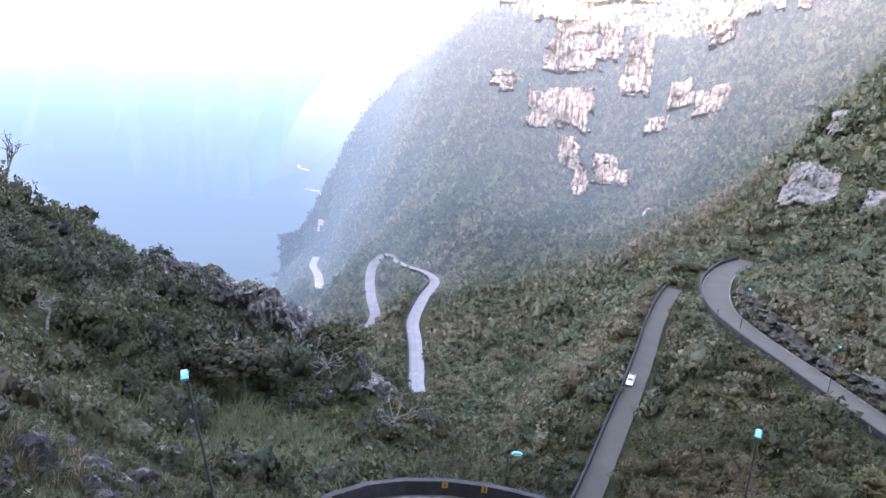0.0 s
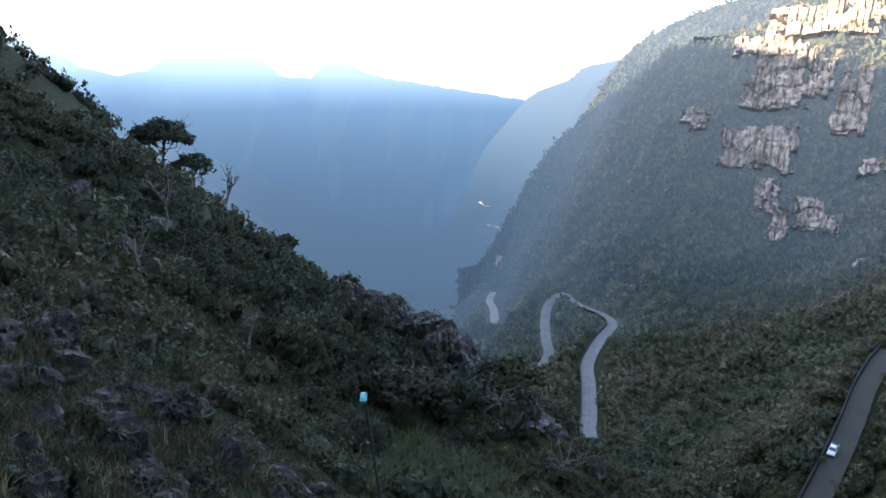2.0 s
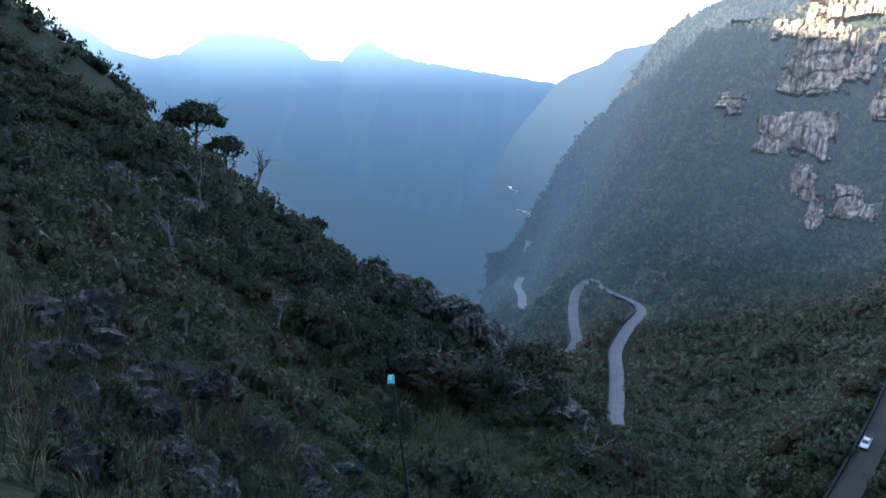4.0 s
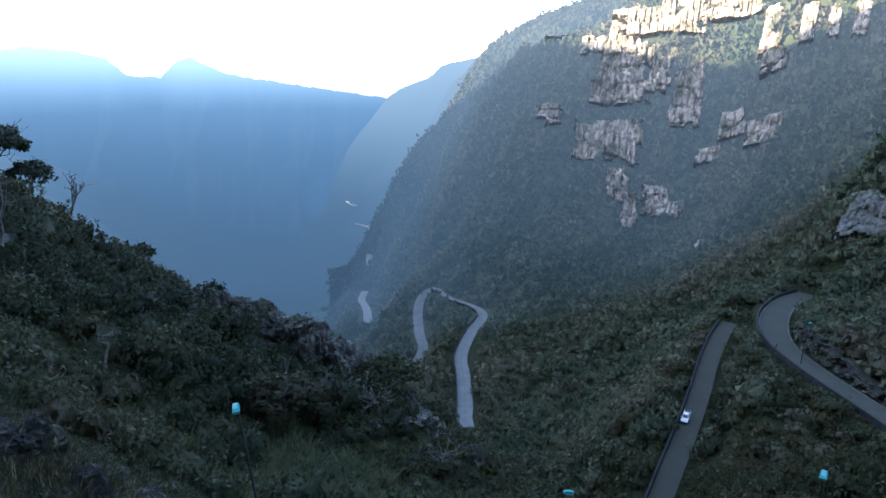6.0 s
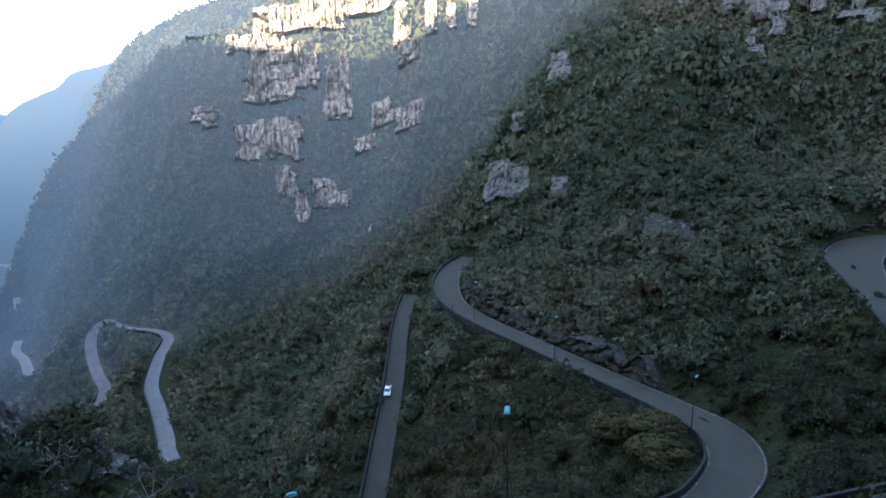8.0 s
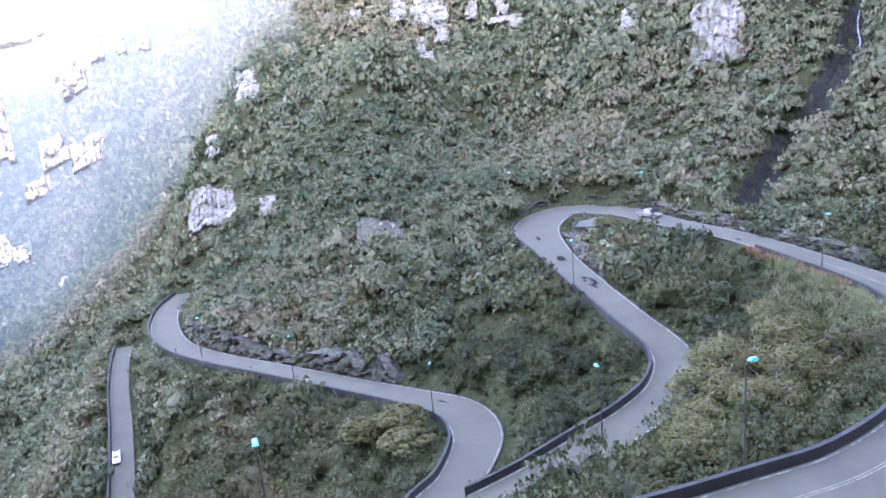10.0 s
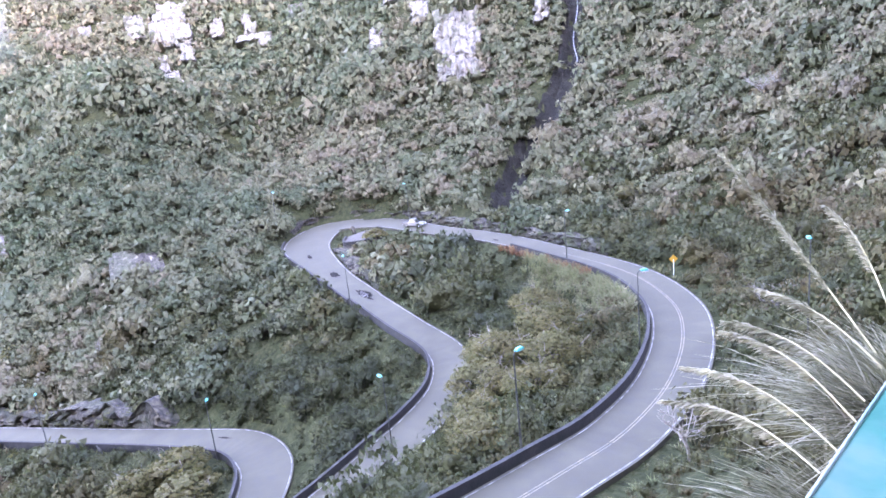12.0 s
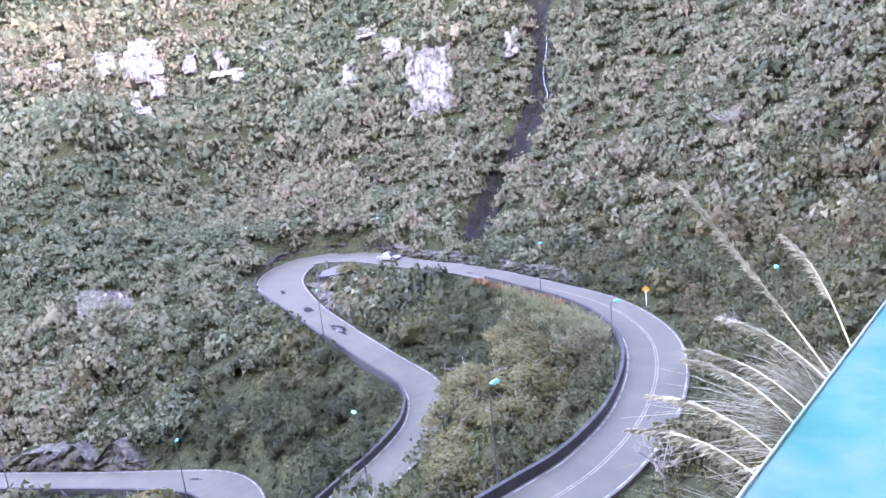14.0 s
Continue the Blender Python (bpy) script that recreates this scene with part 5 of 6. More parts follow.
patch("upper", 96.5, 61.4, 0.3, 7.0, 1.5, "dark irregular tar patch on the paving", M_TAR, 1)
patch("upper", 94.5, 58.4, 1.2, 4.0, 0.8, "dark irregular tar patch on the paving", M_TAR, 2)
patch("upper", 109.0, 72.5, 0.2, 4.2, 1.8, "dark irregular tar patch on the paving", M_TAR, 3)
patch("upper", 116, 86, -0.6, 3.0, 1.0, "dark irregular tar patch on the paving", M_TAR, 7)
patch("upper", 121, 45, 1.4, 1.8, 0.7, "dark irregular tar patch on the paving", M_TAR, 4)
patch("upper", 95, 59.5, 0.3, 4.2, 1.2, "pale worn patch on the paving", M_ROAD_MID, 6)
patch("middle", 69, 72, -0.6, 2.4, 0.5, "dark irregular tar patch on the paving", M_TAR, 5)

# small lay-by with a low stone wall and a weathered stone figure inside the hairpin
v_, f_ = [], []
ring_ = [(127.5 + 6.2 * math.cos(a) * (1 + 0.08 * math.sin(3 * a)), 79.5 + 4.0 * math.sin(a)) for a in np.linspace(0, 2 * math.pi, 30, endpoint=False)]
zc_ = -36.0
tagged(mesh_object("lay_by", [(x, y, zc_) for x, y in ring_] + [(x, y, zc_ - 2.5) for x, y in ring_],
                   [tuple(range(30))] + [(k, 30 + k, 30 + (k + 1) % 30, (k + 1) % 30) for k in range(30)], M_GRAVEL), "pale gravel lay-by inside the hairpin", "lay-by", kind="structure")
v_, f_ = ribbon(np.array([(x, y, zc_) for x, y in ring_[9:28]]), (0.0, 0.0, 0.35, 0.35), (-0.4, 0.55, 0.55, -0.4), closed=True)
tagged(mesh_object("low_wall", v_, f_, M_WALL), "low dark stone wall round the lay-by", "wall", kind="structure")


def boulder(name, x, y, z, sx, sy, sz, mat, label, category, seed, cuts=9, sub=3, group=""):
    """A rock: a ball cut by flat planes, then roughened."""
    rg = np.random.default_rng(seed)
    bm = bmesh.new()
    bmesh.ops.create_icosphere(bm, subdivisions=sub, radius=1.0)
    planes = [(Vector(rg.normal(0, 1, 3)).normalized(), rg.uniform(0.45, 0.85)) for _ in range(cuts)]
    for v in bm.verts:
        for n, d in planes:
            k = v.co.dot(n) - d
            if k > 0:
                v.co -= n * k * 0.92
        w = Vector((v.co.x, v.co.y, v.co.z * 0.45))
        cleft = abs(noise.noise(w * 3.1 + Vector((seed, 2, 0))))
        v.co += v.co.normalized() * (0.2 * noise.noise(v.co * 2.6 + Vector((seed, 0, 0))) + 0.16 * noise.noise(w * 7.5 + Vector((seed, 5, 0))) - 0.22 * max(0.0, 0.14 - cleft) / 0.14)
        v.co = Vector((v.co.x * sx, v.co.y * sy, v.co.z * sz))
    me = bpy.data.meshes.new(name)
    bm.to_mesh(me)
    bm.free()
    me.materials.append(mat)
    ob = new(name, me)
    ob.matrix_basis = pose(x, y, z, rg.uniform(-12, 12), rg.uniform(-12, 12), rg.uniform(0, 360))
    return tagged(ob, label, category, group)


boulder("stone_figure", 129.5, 83.5, zc_ + 0.9, 0.55, 0.5, 1.3, M_ROCK, "weathered upright stone on a plinth by the lay-by", "statue", 77, 6, 2)
rgb = np.random.default_rng(88)
for k_ in range(48):
    a_, r_ = radians(rgb.uniform(24, 50)), rgb.uniform(11, 34)
    x_, y_ = -math.sin(a_) * r_, math.cos(a_) * r_
    s_ = rgb.uniform(0.3, 0.8) * (0.7 + r_ / 40)
    boulder("rock", x_, y_, on_land(x_, y_) + 0.12 * s_, s_ * rgb.uniform(0.8, 1.3), s_ * rgb.uniform(0.7, 1.1), s_ * rgb.uniform(0.6, 1.2), M_ROCK_NEAR, "dark angular boulder with pale lichen on the bank", "rock", 400 + k_, 11, 3, "rocks on the bank")
boulder("rock", -15.6, 20.6, on_land(-15.6, 20.6) + 0.6, 1.0, 0.9, 1.05, M_ROCK_NEAR, "large dark boulder speckled with pale lichen on the bank", "rock", 501, 14, 4, "rocks on the bank")
boulder("rock", -17.2, 20.6, on_land(-17.2, 20.6) + 0.1, 1.2, 0.8, 0.7, M_ROCK_NEAR, "dark rock slab on the bank", "rock", 502, 12, 4, "rocks on the bank")
boulder("rock", -14.2, 16.4, on_land(-14.2, 16.4) + 0.2, 0.7, 0.7, 1.5, M_ROCK_NEAR, "upright dark purplish rock slab on the bank", "rock", 503, 12, 4, "rocks on the bank")
boulder("rock", -13.0, 15.2, on_land(-13.0, 15.2) + 0.1, 1.1, 0.7, 0.8, M_ROCK_NEAR, "dark purplish rock slab on the bank", "rock", 504, 12, 4, "rocks on the bank")
boulder("rock", -22.0, 21.8, on_land(-22.0, 21.8) + 0.5, 1.4, 1.0, 1.3, M_ROCK_NEAR, "dark angular rock ledge on the bank", "rock", 505, 14, 4, "rocks on the bank")
boulder("rock", -11.2, 20.4, on_land(-11.2, 20.4) + 0.2, 1.2, 0.7, 0.6, M_ROCK_NEAR, "dark rock slab among dry grass", "rock", 506, 14, 4, "rocks on the bank")
for k_, (x_, y_, sx_, sz_) in enumerate(CRAGS):
    boulder("crag", x_, y_, on_land(x_, y_) + 0.45 * sz_, sx_ * 1.15, sx_ * 0.9, sz_ * 1.1, M_ROCK, "craggy dark outcrop with pale lichen on the wooded hill", "rock", 150 + k_, 16, 4, "crags on the hill")

# ---------------------------------------------------------------- trees that stand out
def limb_paths(rg, base, top, spread, n, bare=False):
    """Trunk and limbs as lists of points and radii."""
    out = []
    h = top - base
    tilt = rg.normal(0, 0.06, 2) * h
    pts = [(0, 0, base - 0.6)] + [(tilt[0] * s + 0.03 * h * math.sin(5 * s + tilt[1]), tilt[1] * s + 0.03 * h * math.cos(4 * s), base + h * 0.62 * s) for s in (0.25, 0.5, 0.75, 1.0)]
    r = 0.022 * h + 0.04
    out.append((pts, [r, r * 0.85, r * 0.75, r * 0.6, r * 0.5]))
    for k in range(n):
        s = rg.uniform(0.35, 1.0)
        p0 = Vector(pts[1]).lerp(Vector(pts[4]), s)
        a, reach = rg.uniform(0, 6.283), spread * rg.uniform(0.6, 1.05)
        p2 = Vector((p0.x + math.cos(a) * reach, p0.y + math.sin(a) * reach, base + h * rg.uniform(0.72, 1.0)))
        p1 = p0.lerp(p2, 0.5) + Vector(rg.normal(0, 0.12, 3)) * spread + Vector((0, 0, -0.06 * h))
        out.append(([p0, p1, p2], [r * 0.42, r * 0.28, r * 0.12]))
        for j in range(3 if bare else 1):
            q0 = p1.lerp(p2, rg.uniform(0.1, 0.8))
            q1 = q0 + Vector((rg.normal(0, 0.35), rg.normal(0, 0.35), rg.uniform(0.05, 0.4))) * spread
            qm = q0.lerp(q1, 0.5) + Vector(rg.normal(0, 0.07, 3)) * spread
            out.append(([q0, qm, q1], [r * 0.2, r * 0.13, r * 0.06]))
    return out


def tree(name, x, y, height, spread, leaves, mat, label, seed, leaf=0.09, flat=0.5, tint=(0.2, 0.9), limbs=7, group=""):
    rg = np.random.default_rng(seed)
    t = thing(name, label, "tree", (x, y, on_land(x, y) - 0.2), rg.uniform(0, 360), group)
    bm = bmesh.new()
    for pts, rad in limb_paths(rg, 0.0, height, spread * 0.8, limbs):
        bm_tube(bm, pts, rad, 6)
    part("trunk", bm, M_BARK, t)
    n_lumps = 60
    a, rr = rg.uniform(0, 6.283, n_lumps), np.sqrt(rg.uniform(0, 1, n_lumps)) * 0.72
    c = np.c_[np.cos(a) * rr, np.sin(a) * rr, 0.55 - 0.95 * rr ** 2 + rg.normal(0, 0.07, n_lumps)]
    k = rg.integers(0, n_lumps, leaves)
    d = rg.normal(0, 1, (leaves, 3))
    d[:, 2] = np.abs(d[:, 2]) - 0.3
    d /= np.linalg.norm(d, axis=1)[:, None]
    p = c[k] + d * (rg.uniform(0.15, 0.28, n_lumps)[k] * rg.uniform(0.6, 1.1, leaves))[:, None] * (1, 1, flat)
    nrm = d + rg.normal(0, 0.45, (leaves, 3)) + (0, 0, 0.15)
    nrm /= np.linalg.norm(nrm, axis=1)[:, None]
    u = np.cross(nrm, rg.normal(0, 1, (leaves, 3)))
    u /= np.linalg.norm(u, axis=1)[:, None]
    w = np.cross(nrm, u)
    s = leaf * rg.uniform(0.5, 1.3, leaves)[:, None]
    q = np.stack([p - u * s, p - w * s * 0.75, p + u * s, p + w * s * 0.75], 1) * (spread, spread, height * 0.55)
    q[..., 2] += height * 0.52
    tn = np.zeros((leaves, 4, 4), np.float32)
    tn[..., 0] = rg.uniform(tint[0], tint[1], n_lumps)[k][:, None]
    tn[..., 1] = rg.uniform(0, 1, leaves)[:, None]
    tn[..., 3] = 1
    dn = (p - (0, 0, 0.1)) * (1, 1, 1.6)
    dn = dn / np.linalg.norm(dn, axis=1)[:, None] * 0.5 + d * 0.5 + nrm * 0.4
    dn /= np.linalg.norm(dn, axis=1)[:, None]
    cr = quads_object("crown", q, mat, tn.reshape(-1, 4), np.repeat(dn, 4, axis=0))
    cr.parent = t
    return t


for k_, (x_, y_, h_, s_) in enumerate(((69, 21.0, 6.5, 5.4), (77, 23.5, 6.5, 5.8), (63, 27.0, 6.0, 5.0), (76, 30.5, 6.5, 5.2), (55.5, 24.5, 5.5, 4.6), (69, 27.5, 6.5, 5.0), (61.5, 20.5, 5.5, 4.6), (84, 27.5, 6.0, 4.8), (50, 22, 4.8, 4.0))):
    tree("broad_tree", x_, y_, h_, s_, 7000, M_OLIVE, "broad olive-brown tree with a domed crown inside the road loop", 200 + k_, 0.032, 0.85, group="trees in the loop")
for k_, (x_, y_, h_, s_) in enumerate(((60.5, 71.5, 5.0, 4.8), (56, 66, 5.0, 5.0), (56.5, 76, 4.5, 4.2))):
    tree("broad_tree", x_, y_, h_, s_, 2200, M_OLIVE, "olive-yellow domed tree below the lower road", 220 + k_, 0.06)
tree("broad_tree", 125, 75.5, 4.0, 3.2, 1100, M_OLIVE, "small olive tree beside the gravel lay-by", 230, 0.08)
tree("ridge_tree", -81, 107.5, 11.5, 6.2, 4200, M_LEAF, "tall dark tree with layered crown on the hill crest", 240, 0.05, 0.7, (0.0, 0.3), 9)
tree("ridge_tree", -75, 107.5, 8.5, 4.6, 2600, M_LEAF, "dark spreading tree on the hill crest", 241, 0.055, 0.6, (0.0, 0.3), 8)
tree("ridge_tree", -55, 103.5, 4.5, 2.6, 500, M_LEAF, "small flat-topped dark tree on the hill crest", 242, 0.10, 0.35, (0.0, 0.3), 6)
tree("broad_tree", -20, 64, 6.5, 5.2, 2200, M_LEAF_BROWN, "round brownish tree with bare lower limbs on the hillside", 243, 0.06, 0.5, (0.0, 0.5), 10)
tree("broad_tree", -12, 80, 6.0, 4.8, 1500, M_LEAF, "flat-topped dark green tree behind the rocks", 244, 0.07, 0.4, (0.3, 0.7), 8)


def bare_tree(x, y, height, spread, label, seed, mat=None, limbs=9, tilt=0.0):
    rg = np.random.default_rng(seed)
    t = thing("bare_tree", label, "tree", (x, y, on_land(x, y) - 0.2), rg.uniform(0, 360), "bare trees", tilt)
    paths = limb_paths(rg, 0.0, height, spread, limbs, True)
    bm = bmesh.new()
    bm_tube(bm, *paths[0], 6)
    part("trunk", bm, mat or M_DEAD, t)
    for k in range(1, len(paths), 4):
        bm = bmesh.new()
        for pts, rad in paths[k:k + 4]:
            bm_tube(bm, pts, [max(q, 0.018) for q in rad], 5)
        part("branch", bm, mat or M_DEAD, t)


bare_tree(-69, 107.5, 9.0, 2.2, "tall bare tree with twisted branches on the hill crest", 301, M_BARK, 10)
bare_tree(-45, 56, 7.5, 1.6, "pale bare trunk standing in the dark forest", 302, limbs=4)
bare_tree(-56, 74, 9.0, 2.0, "pale bare trunk standing in the dark forest", 303, limbs=5)
bare_tree(-35, 58, 6.5, 1.5, "pale bare trunk standing in the dark forest", 304, limbs=4)
bare_tree(-13, 72, 4.5, 3.2, "pale tangled bare shrub below the rocks", 305, limbs=14)
bare_tree(-4, 66, 4.0, 2.6, "pale tangled bare shrub below the rocks", 306, limbs=12)
bare_tree(84, -1, 4.5, 3.4, "pale bare branching tree beside the road bend", 307, limbs=16)
bare_tree(47.5, 5.0, 5.0, 2.2, "thin dark leafless tree beside the road", 308, M_BARK, 12)
bare_tree(148, 1, 6.0, 4.0, "pale bare tree on the mountain slope", 309, limbs=14)
bare_tree(83, 112, 6.0, 1.4, "leaning pale dead trunk above the rock cut", 310, limbs=3, tilt=20)

# ---------------------------------------------------------------- grass
def blades(rg, x, y, z, n, length, droop, width, lean=(0, 0), segs=4):
    """Arching grass blades from one root: quads."""
    a = rg.uniform(0, 6.283, n)
    ln = length * rg.uniform(0.7, 1.0, n)
    out = rg.uniform(0.25, 1.0, n) * droop
    dx, dy = np.cos(a) * out + lean[0], np.sin(a) * out + lean[1]
    sx, sy = -np.sin(a), np.cos(a)
    rx, ry = x + rg.normal(0, 0.12 * length, n), y + rg.normal(0, 0.12 * length, n)
    qs = []
    for s in range(segs):
        ends = []
        for t in (s / segs, (s + 1) / segs):
            w = width * (1 - t) ** 0.7 * 0.5 + 0.001
            px, py = rx + dx * ln * t ** 1.6, ry + dy * ln * t ** 1.6
            pz = z + ln * (t - (0.6 * np.minimum(out, 1.3) + 0.40 * math.hypot(*lean)) * t ** 2.2)
            ends.append((np.stack([px - sx * w, py - sy * w, pz], -1), np.stack([px + sx * w, py + sy * w, pz], -1)))
        qs.append(np.stack([ends[0][0], ends[0][1], ends[1][1], ends[1][0]], 1))
    return np.concatenate(qs)


def grass_stuff(name, label, spots, n, length, droop, width, mat, tint, seed, segs=4):
    rg = np.random.default_rng(seed)
    vs, ts = [], []
    xs, ys = np.array([s[0] for s in spots]), np.array([s[1] for s in spots])
    zs = ground(xs, ys)
    for x, y, z in zip(xs, ys, zs):
        q = blades(rg, x, y, z - 0.05, n, length * rg.uniform(0.7, 1.25), droop, width, (0, 0), segs)
        t = np.zeros((len(q), 4, 4), np.float32)
        t[..., 0] = np.clip(rg.uniform(*tint) + rg.normal(0, 0.16, len(q)), 0, 1)[:, None]
        t[..., 1] = rg.uniform(0, 1, len(q))[:, None]
        t[..., 3] = 1
        vs.append(q)
        ts.append(t.reshape(-1, 4))
    return tagged(quads_object(name, np.vstack(vs), mat, np.vstack(ts)), label, "grass", kind="stuff")


rg_ = np.random.default_rng(5)
spots = [(x, y) for x, y in zip(rg_.normal(-16, 7, 3000), rg_.normal(19, 8, 3000)) if y > 6 and x < -3 and road_gap(np.array([x]), np.array([y]))[0][0] > 4.5]
grass_stuff("dry_grass", "dry straw-coloured grass tufts between the rocks", spots, 12, 0.95, 0.75, 0.034, M_GRASS_DRY, (0.0, 1.0), 11, 2)
spots = list(zip(rg_.normal(-14, 5.5, 150), rg_.normal(55, 4.5, 150)))
grass_stuff("tall_grass", "long arching green grass tufts below the parapet", spots, 46, 3.1, 0.85, 0.10, M_GRASS, (0.0, 0.6), 12, 4)
spots = [(92 + t * 15 + rg_.normal(0, 2.0), 20.5 + t * 13 + rg_.normal(0, 2.0)) for t in rg_.uniform(-0.6, 1.0, 300)]
spots = [s for s in spots if road_gap(np.array([s[0]]), np.array([s[1]]))[0][0] > 4.6]
grass_stuff("tall_grass", "pale green tall grass on the bank inside the loop", spots, 34, 2.2, 0.95, 0.12, M_GRASS, (0.4, 0.85), 13)
spots = []
for key_, a_, b_, side_ in (("upper", (36, 16), (88, 10), 1), ("middle", (90, 52), (60, 39), -1), ("middle", (69, 78), (64, 125), 1), ("upper", (90, 12), (118, 40), 1), ("upper", (26, 20.8), (80, 7), -1), ("upper", (96, 14), (132, 70), -1), ("upper", (118, 88), (98, 64), 1), ("middle", (95, 60), (62, 38), 1)):
    p_ = ROADS[key_]
    for i in range(along(key_, *a_), along(key_, *b_)):
        d_ = radians(heading(key_, p_[i, 0], p_[i, 1]))
        o_ = side_ * (float(road_half(key_, p_[i:i + 1])[0]) + 0.9 + abs(rg_.normal(0, 0.8)))
        spots.append((p_[i, 0] - math.sin(d_) * o_, p_[i, 1] + math.cos(d_) * o_))
grass_stuff("verge_grass", "pale green grass along the parapets", spots, 24, 1.0, 0.9, 0.07, M_GRASS, (0.2, 0.85), 14)
spots = []
p_ = ROADS["upper"]
for i in range(along("upper", 103, 20), along("upper", 119, 41)):
    d_ = radians(heading("upper", p_[i, 0], p_[i, 1]))
    for k in range(2):
        o_ = 4.0 + rg_.uniform(0, 1.3)
        spots.append((p_[i, 0] - math.sin(d_) * o_, p_[i, 1] + math.cos(d_) * o_))
grass_stuff("bromeliad_hedge", "row of rusty red bromeliads along the road edge", spots, 26, 1.9, 0.7, 0.16, M_RUST, (0.0, 1.0), 15)

# ---------------------------------------------------------------- at the lookout: pampas grass and the teal railing
def pampas(x, y, z, n, seed, label, length=1.4):
    rg = np.random.default_rng(seed)
    t = thing("pampas_grass", label, "grass", (x, y, z), 0, "pampas clumps")
    q = blades(rg, 0, 0, 0, n, length, 0.80, 0.016, (-0.08, 0.28), 6)
    tn = np.zeros((len(q), 4, 4), np.float32)
    tn[..., 0] = np.tile(rg.uniform(0.0, 1.0, n), 6)[:, None]
    tn[..., 1] = rg.uniform(0, 1, len(q))[:, None]
    tn[..., 3] = 1
    lv = quads_object("leaves", q, M_STRAW, tn.reshape(-1, 4))
    lv.parent = t
    return t


def plume(parent, rg, root, tip, droop, size):
    """A stalk and its feathery plume, bending over towards the tip."""
    root, tip = Vector(root), Vector(tip)
    pts = [root.lerp(tip, s) + Vector((0, 0, droop * math.sin(math.pi * s))) for s in np.linspace(0, 1, 12)]
    bm = bmesh.new()
    bm_tube(bm, [tuple(p) for p in pts], list(np.linspace(0.006, 0.0015, 12)), 5)
    st = part("stalk", bm, M_STRAW_PLAIN, parent)
    n = 620
    s = rg.uniform(0.22, 1.0, n) ** 0.85
    base = np.array([pts[int(k * 10.99)].lerp(pts[int(k * 10.99) + 1], k * 10.99 % 1) for k in s])
    along_ = np.array((tip - pts[6]).normalized())
    d = along_ * rg.uniform(0.8, 1.1, (n, 1)) + rg.normal(0, 0.17, (n, 3)) + (0, 0, -0.12)
    d /= np.linalg.norm(d, axis=1)[:, None]
    ln = size * (0.45 + 0.7 * np.sin(np.pi * np.clip((s - 0.15) / 0.9, 0, 1)))[:, None] * rg.uniform(0.6, 1.2, (n, 1))
    w = np.cross(d, rg.normal(0, 1, (n, 3)))
    w /= np.linalg.norm(w, axis=1)[:, None]
    e = base + d * ln + np.array((0, 0, -0.22)) * ln
    m = base + d * ln * 0.5
    q = np.stack([base, m - w * 0.0055, e, m + w * 0.0055], 1)
    tn = np.zeros((n, 4, 4), np.float32)
    tn[..., 0] = rg.uniform(0.6, 1.0, n)[:, None]
    tn[..., 1] = rg.uniform(0.2, 1, n)[:, None]
    tn[..., 3] = 1
    pl = quads_object("plume", q, M_STRAW, tn.reshape(-1, 4))
    pl.parent = st
    tagged(pl, "feathery cream seed plume")


M_STRAW_PLAIN = surface("straw_stalk", [(0.3, (0.30, 0.26, 0.14)), (0.7, (0.45, 0.40, 0.25))], 8.0, 0.8)


def ray_point(az, el, r):
    """A point by its bearing to the left of +y, its height angle and its level distance."""
    return Vector((-math.sin(radians(az)) * r, math.cos(radians(az)) * r, math.tan(radians(el)) * r))


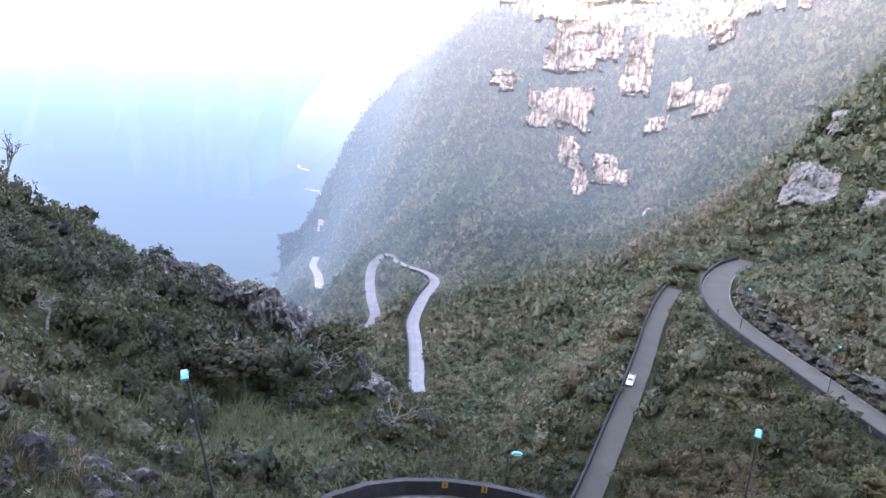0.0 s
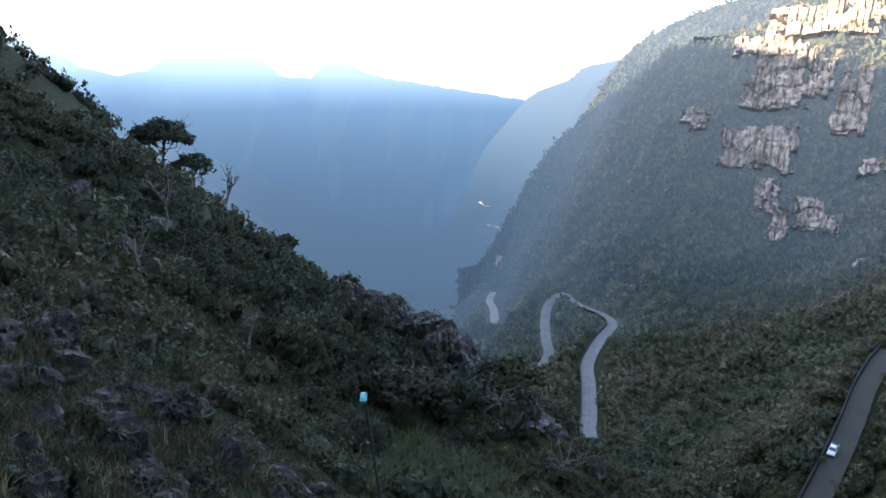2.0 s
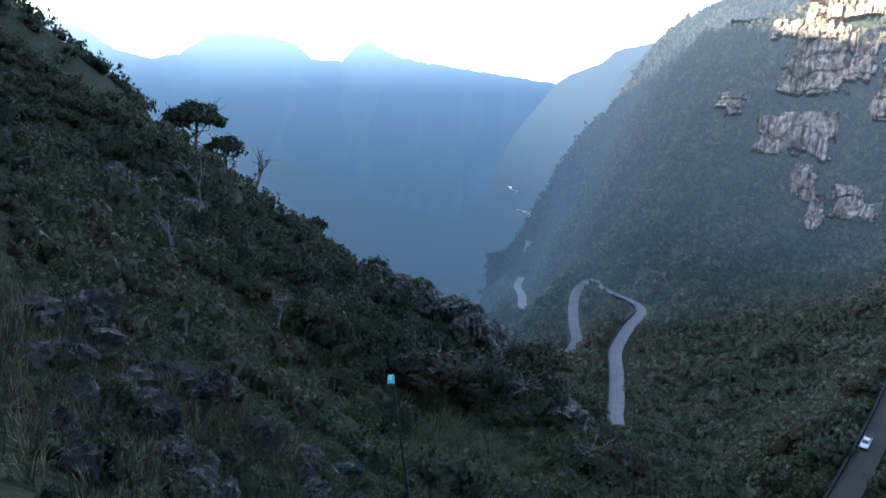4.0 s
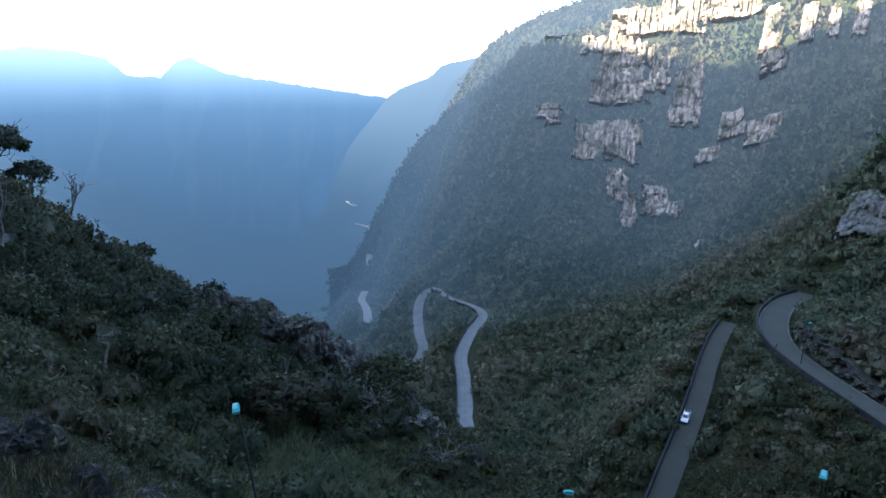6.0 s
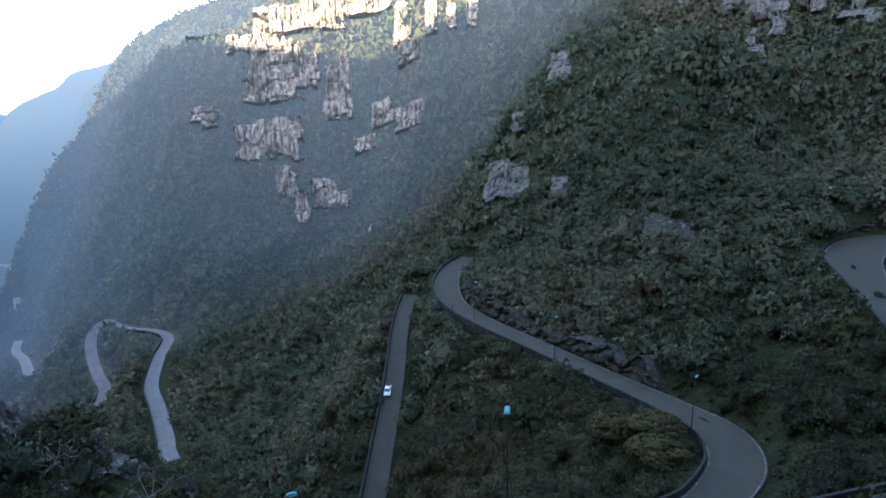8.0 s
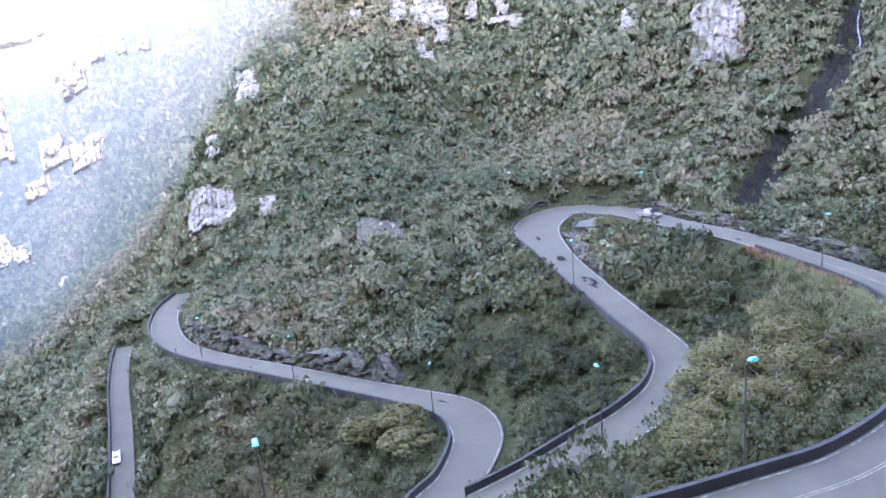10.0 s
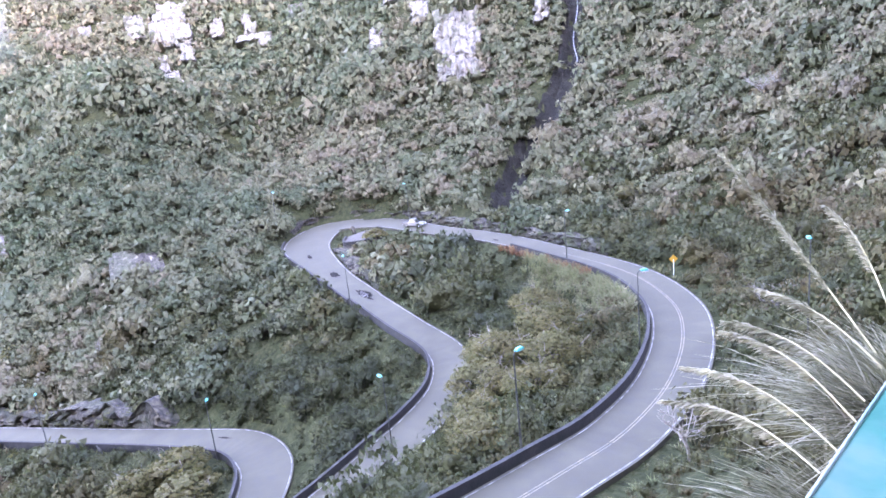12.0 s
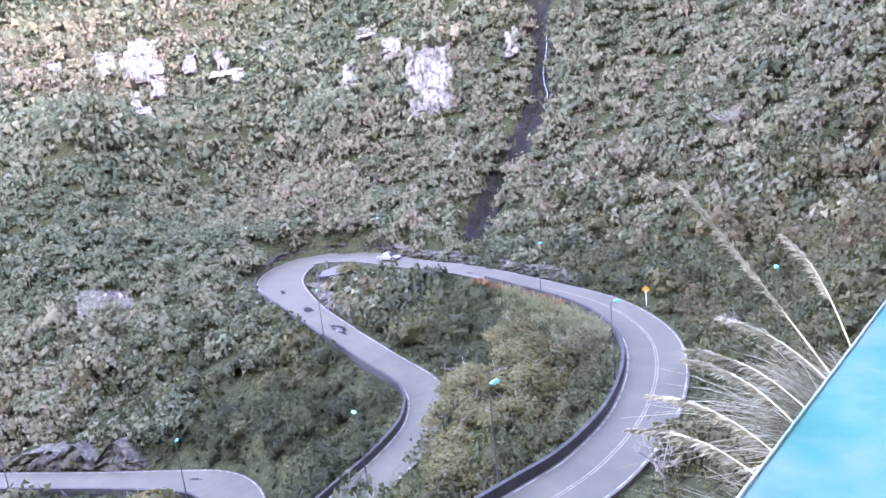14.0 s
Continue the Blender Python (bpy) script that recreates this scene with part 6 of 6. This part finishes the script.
g1 = ray_point(-100.2, -33.0, 3.8)
clump = pampas(g1.x, g1.y, g1.z - 0.62, 1700, 61, "tall straw-coloured pampas grass clump outside the railing", 1.1)
g2 = ray_point(-102.0, -24.5, 4.4)
pampas(g2.x, g2.y, g2.z - 0.65, 1600, 62, "straw-coloured pampas grass behind the railing", 1.3)
g3 = ray_point(-100.8, -40.0, 3.6)
pampas(g3.x, g3.y, g3.z - 0.45, 1300, 63, "straw-coloured pampas grass below the railing", 0.74)
rgp = np.random.default_rng(9)
for az0, el0, az1, el1, r0, r1, dr in ((-97.5, -26.5, -86.8, -12.9, 4.1, 4.4, 0.02), (-98.5, -24.0, -93.8, -16.4, 4.6, 4.9, 0.12), (-97.0, -30.0, -87.0, -25.4, 3.7, 3.9, 0.10),
                                       (-96.5, -31.5, -86.9, -26.2, 3.6, 3.8, 0.10), (-96.0, -34.0, -83.8, -28.8, 3.5, 3.8, 0.12), (-95.5, -36.0, -82.0, -31.3, 3.4, 3.7, 0.14), (-98.0, -27.5, -89.5, -22.8, 4.0, 4.2, 0.08)):
    a_, b_ = ray_point(az0, el0, r0) - Vector((g1.x, g1.y, g1.z - 0.9)), ray_point(az1, el1, r1) - Vector((g1.x, g1.y, g1.z - 0.9))
    plume(clump, rgp, a_, b_, dr, 0.075)

M_EDGE = surface("worn_pale_teal_edge", [(0.35, (0.08, 0.16, 0.148)), (0.65, (0.19, 0.245, 0.23))], 9.0, 0.9)
RAIL = (0.761, -0.049, -19.94)      # a point of its outer edge, and its direction
rail = thing("railing", "scuffed teal painted parapet of the lookout", "railing", (RAIL[0], RAIL[1], -0.5), RAIL[2])
bm = bmesh.new()
bm_box(bm, (-2.6, -0.62, -0.05), (5.6, 0.0, 0.0), 0.004)
part("top_board", bm, M_RAIL, rail)
bm = bmesh.new()
bm_box(bm, (-2.6, 0.0, -0.05), (5.6, 0.003, 0.002), 0.001)
part("edge_strip", bm, M_EDGE, rail, "pale worn outer edge")
bm = bmesh.new()
bm_box(bm, (-2.6, -0.05, -1.3), (5.6, -0.01, -0.052), 0.004)
part("panel", bm, M_RAIL, rail)
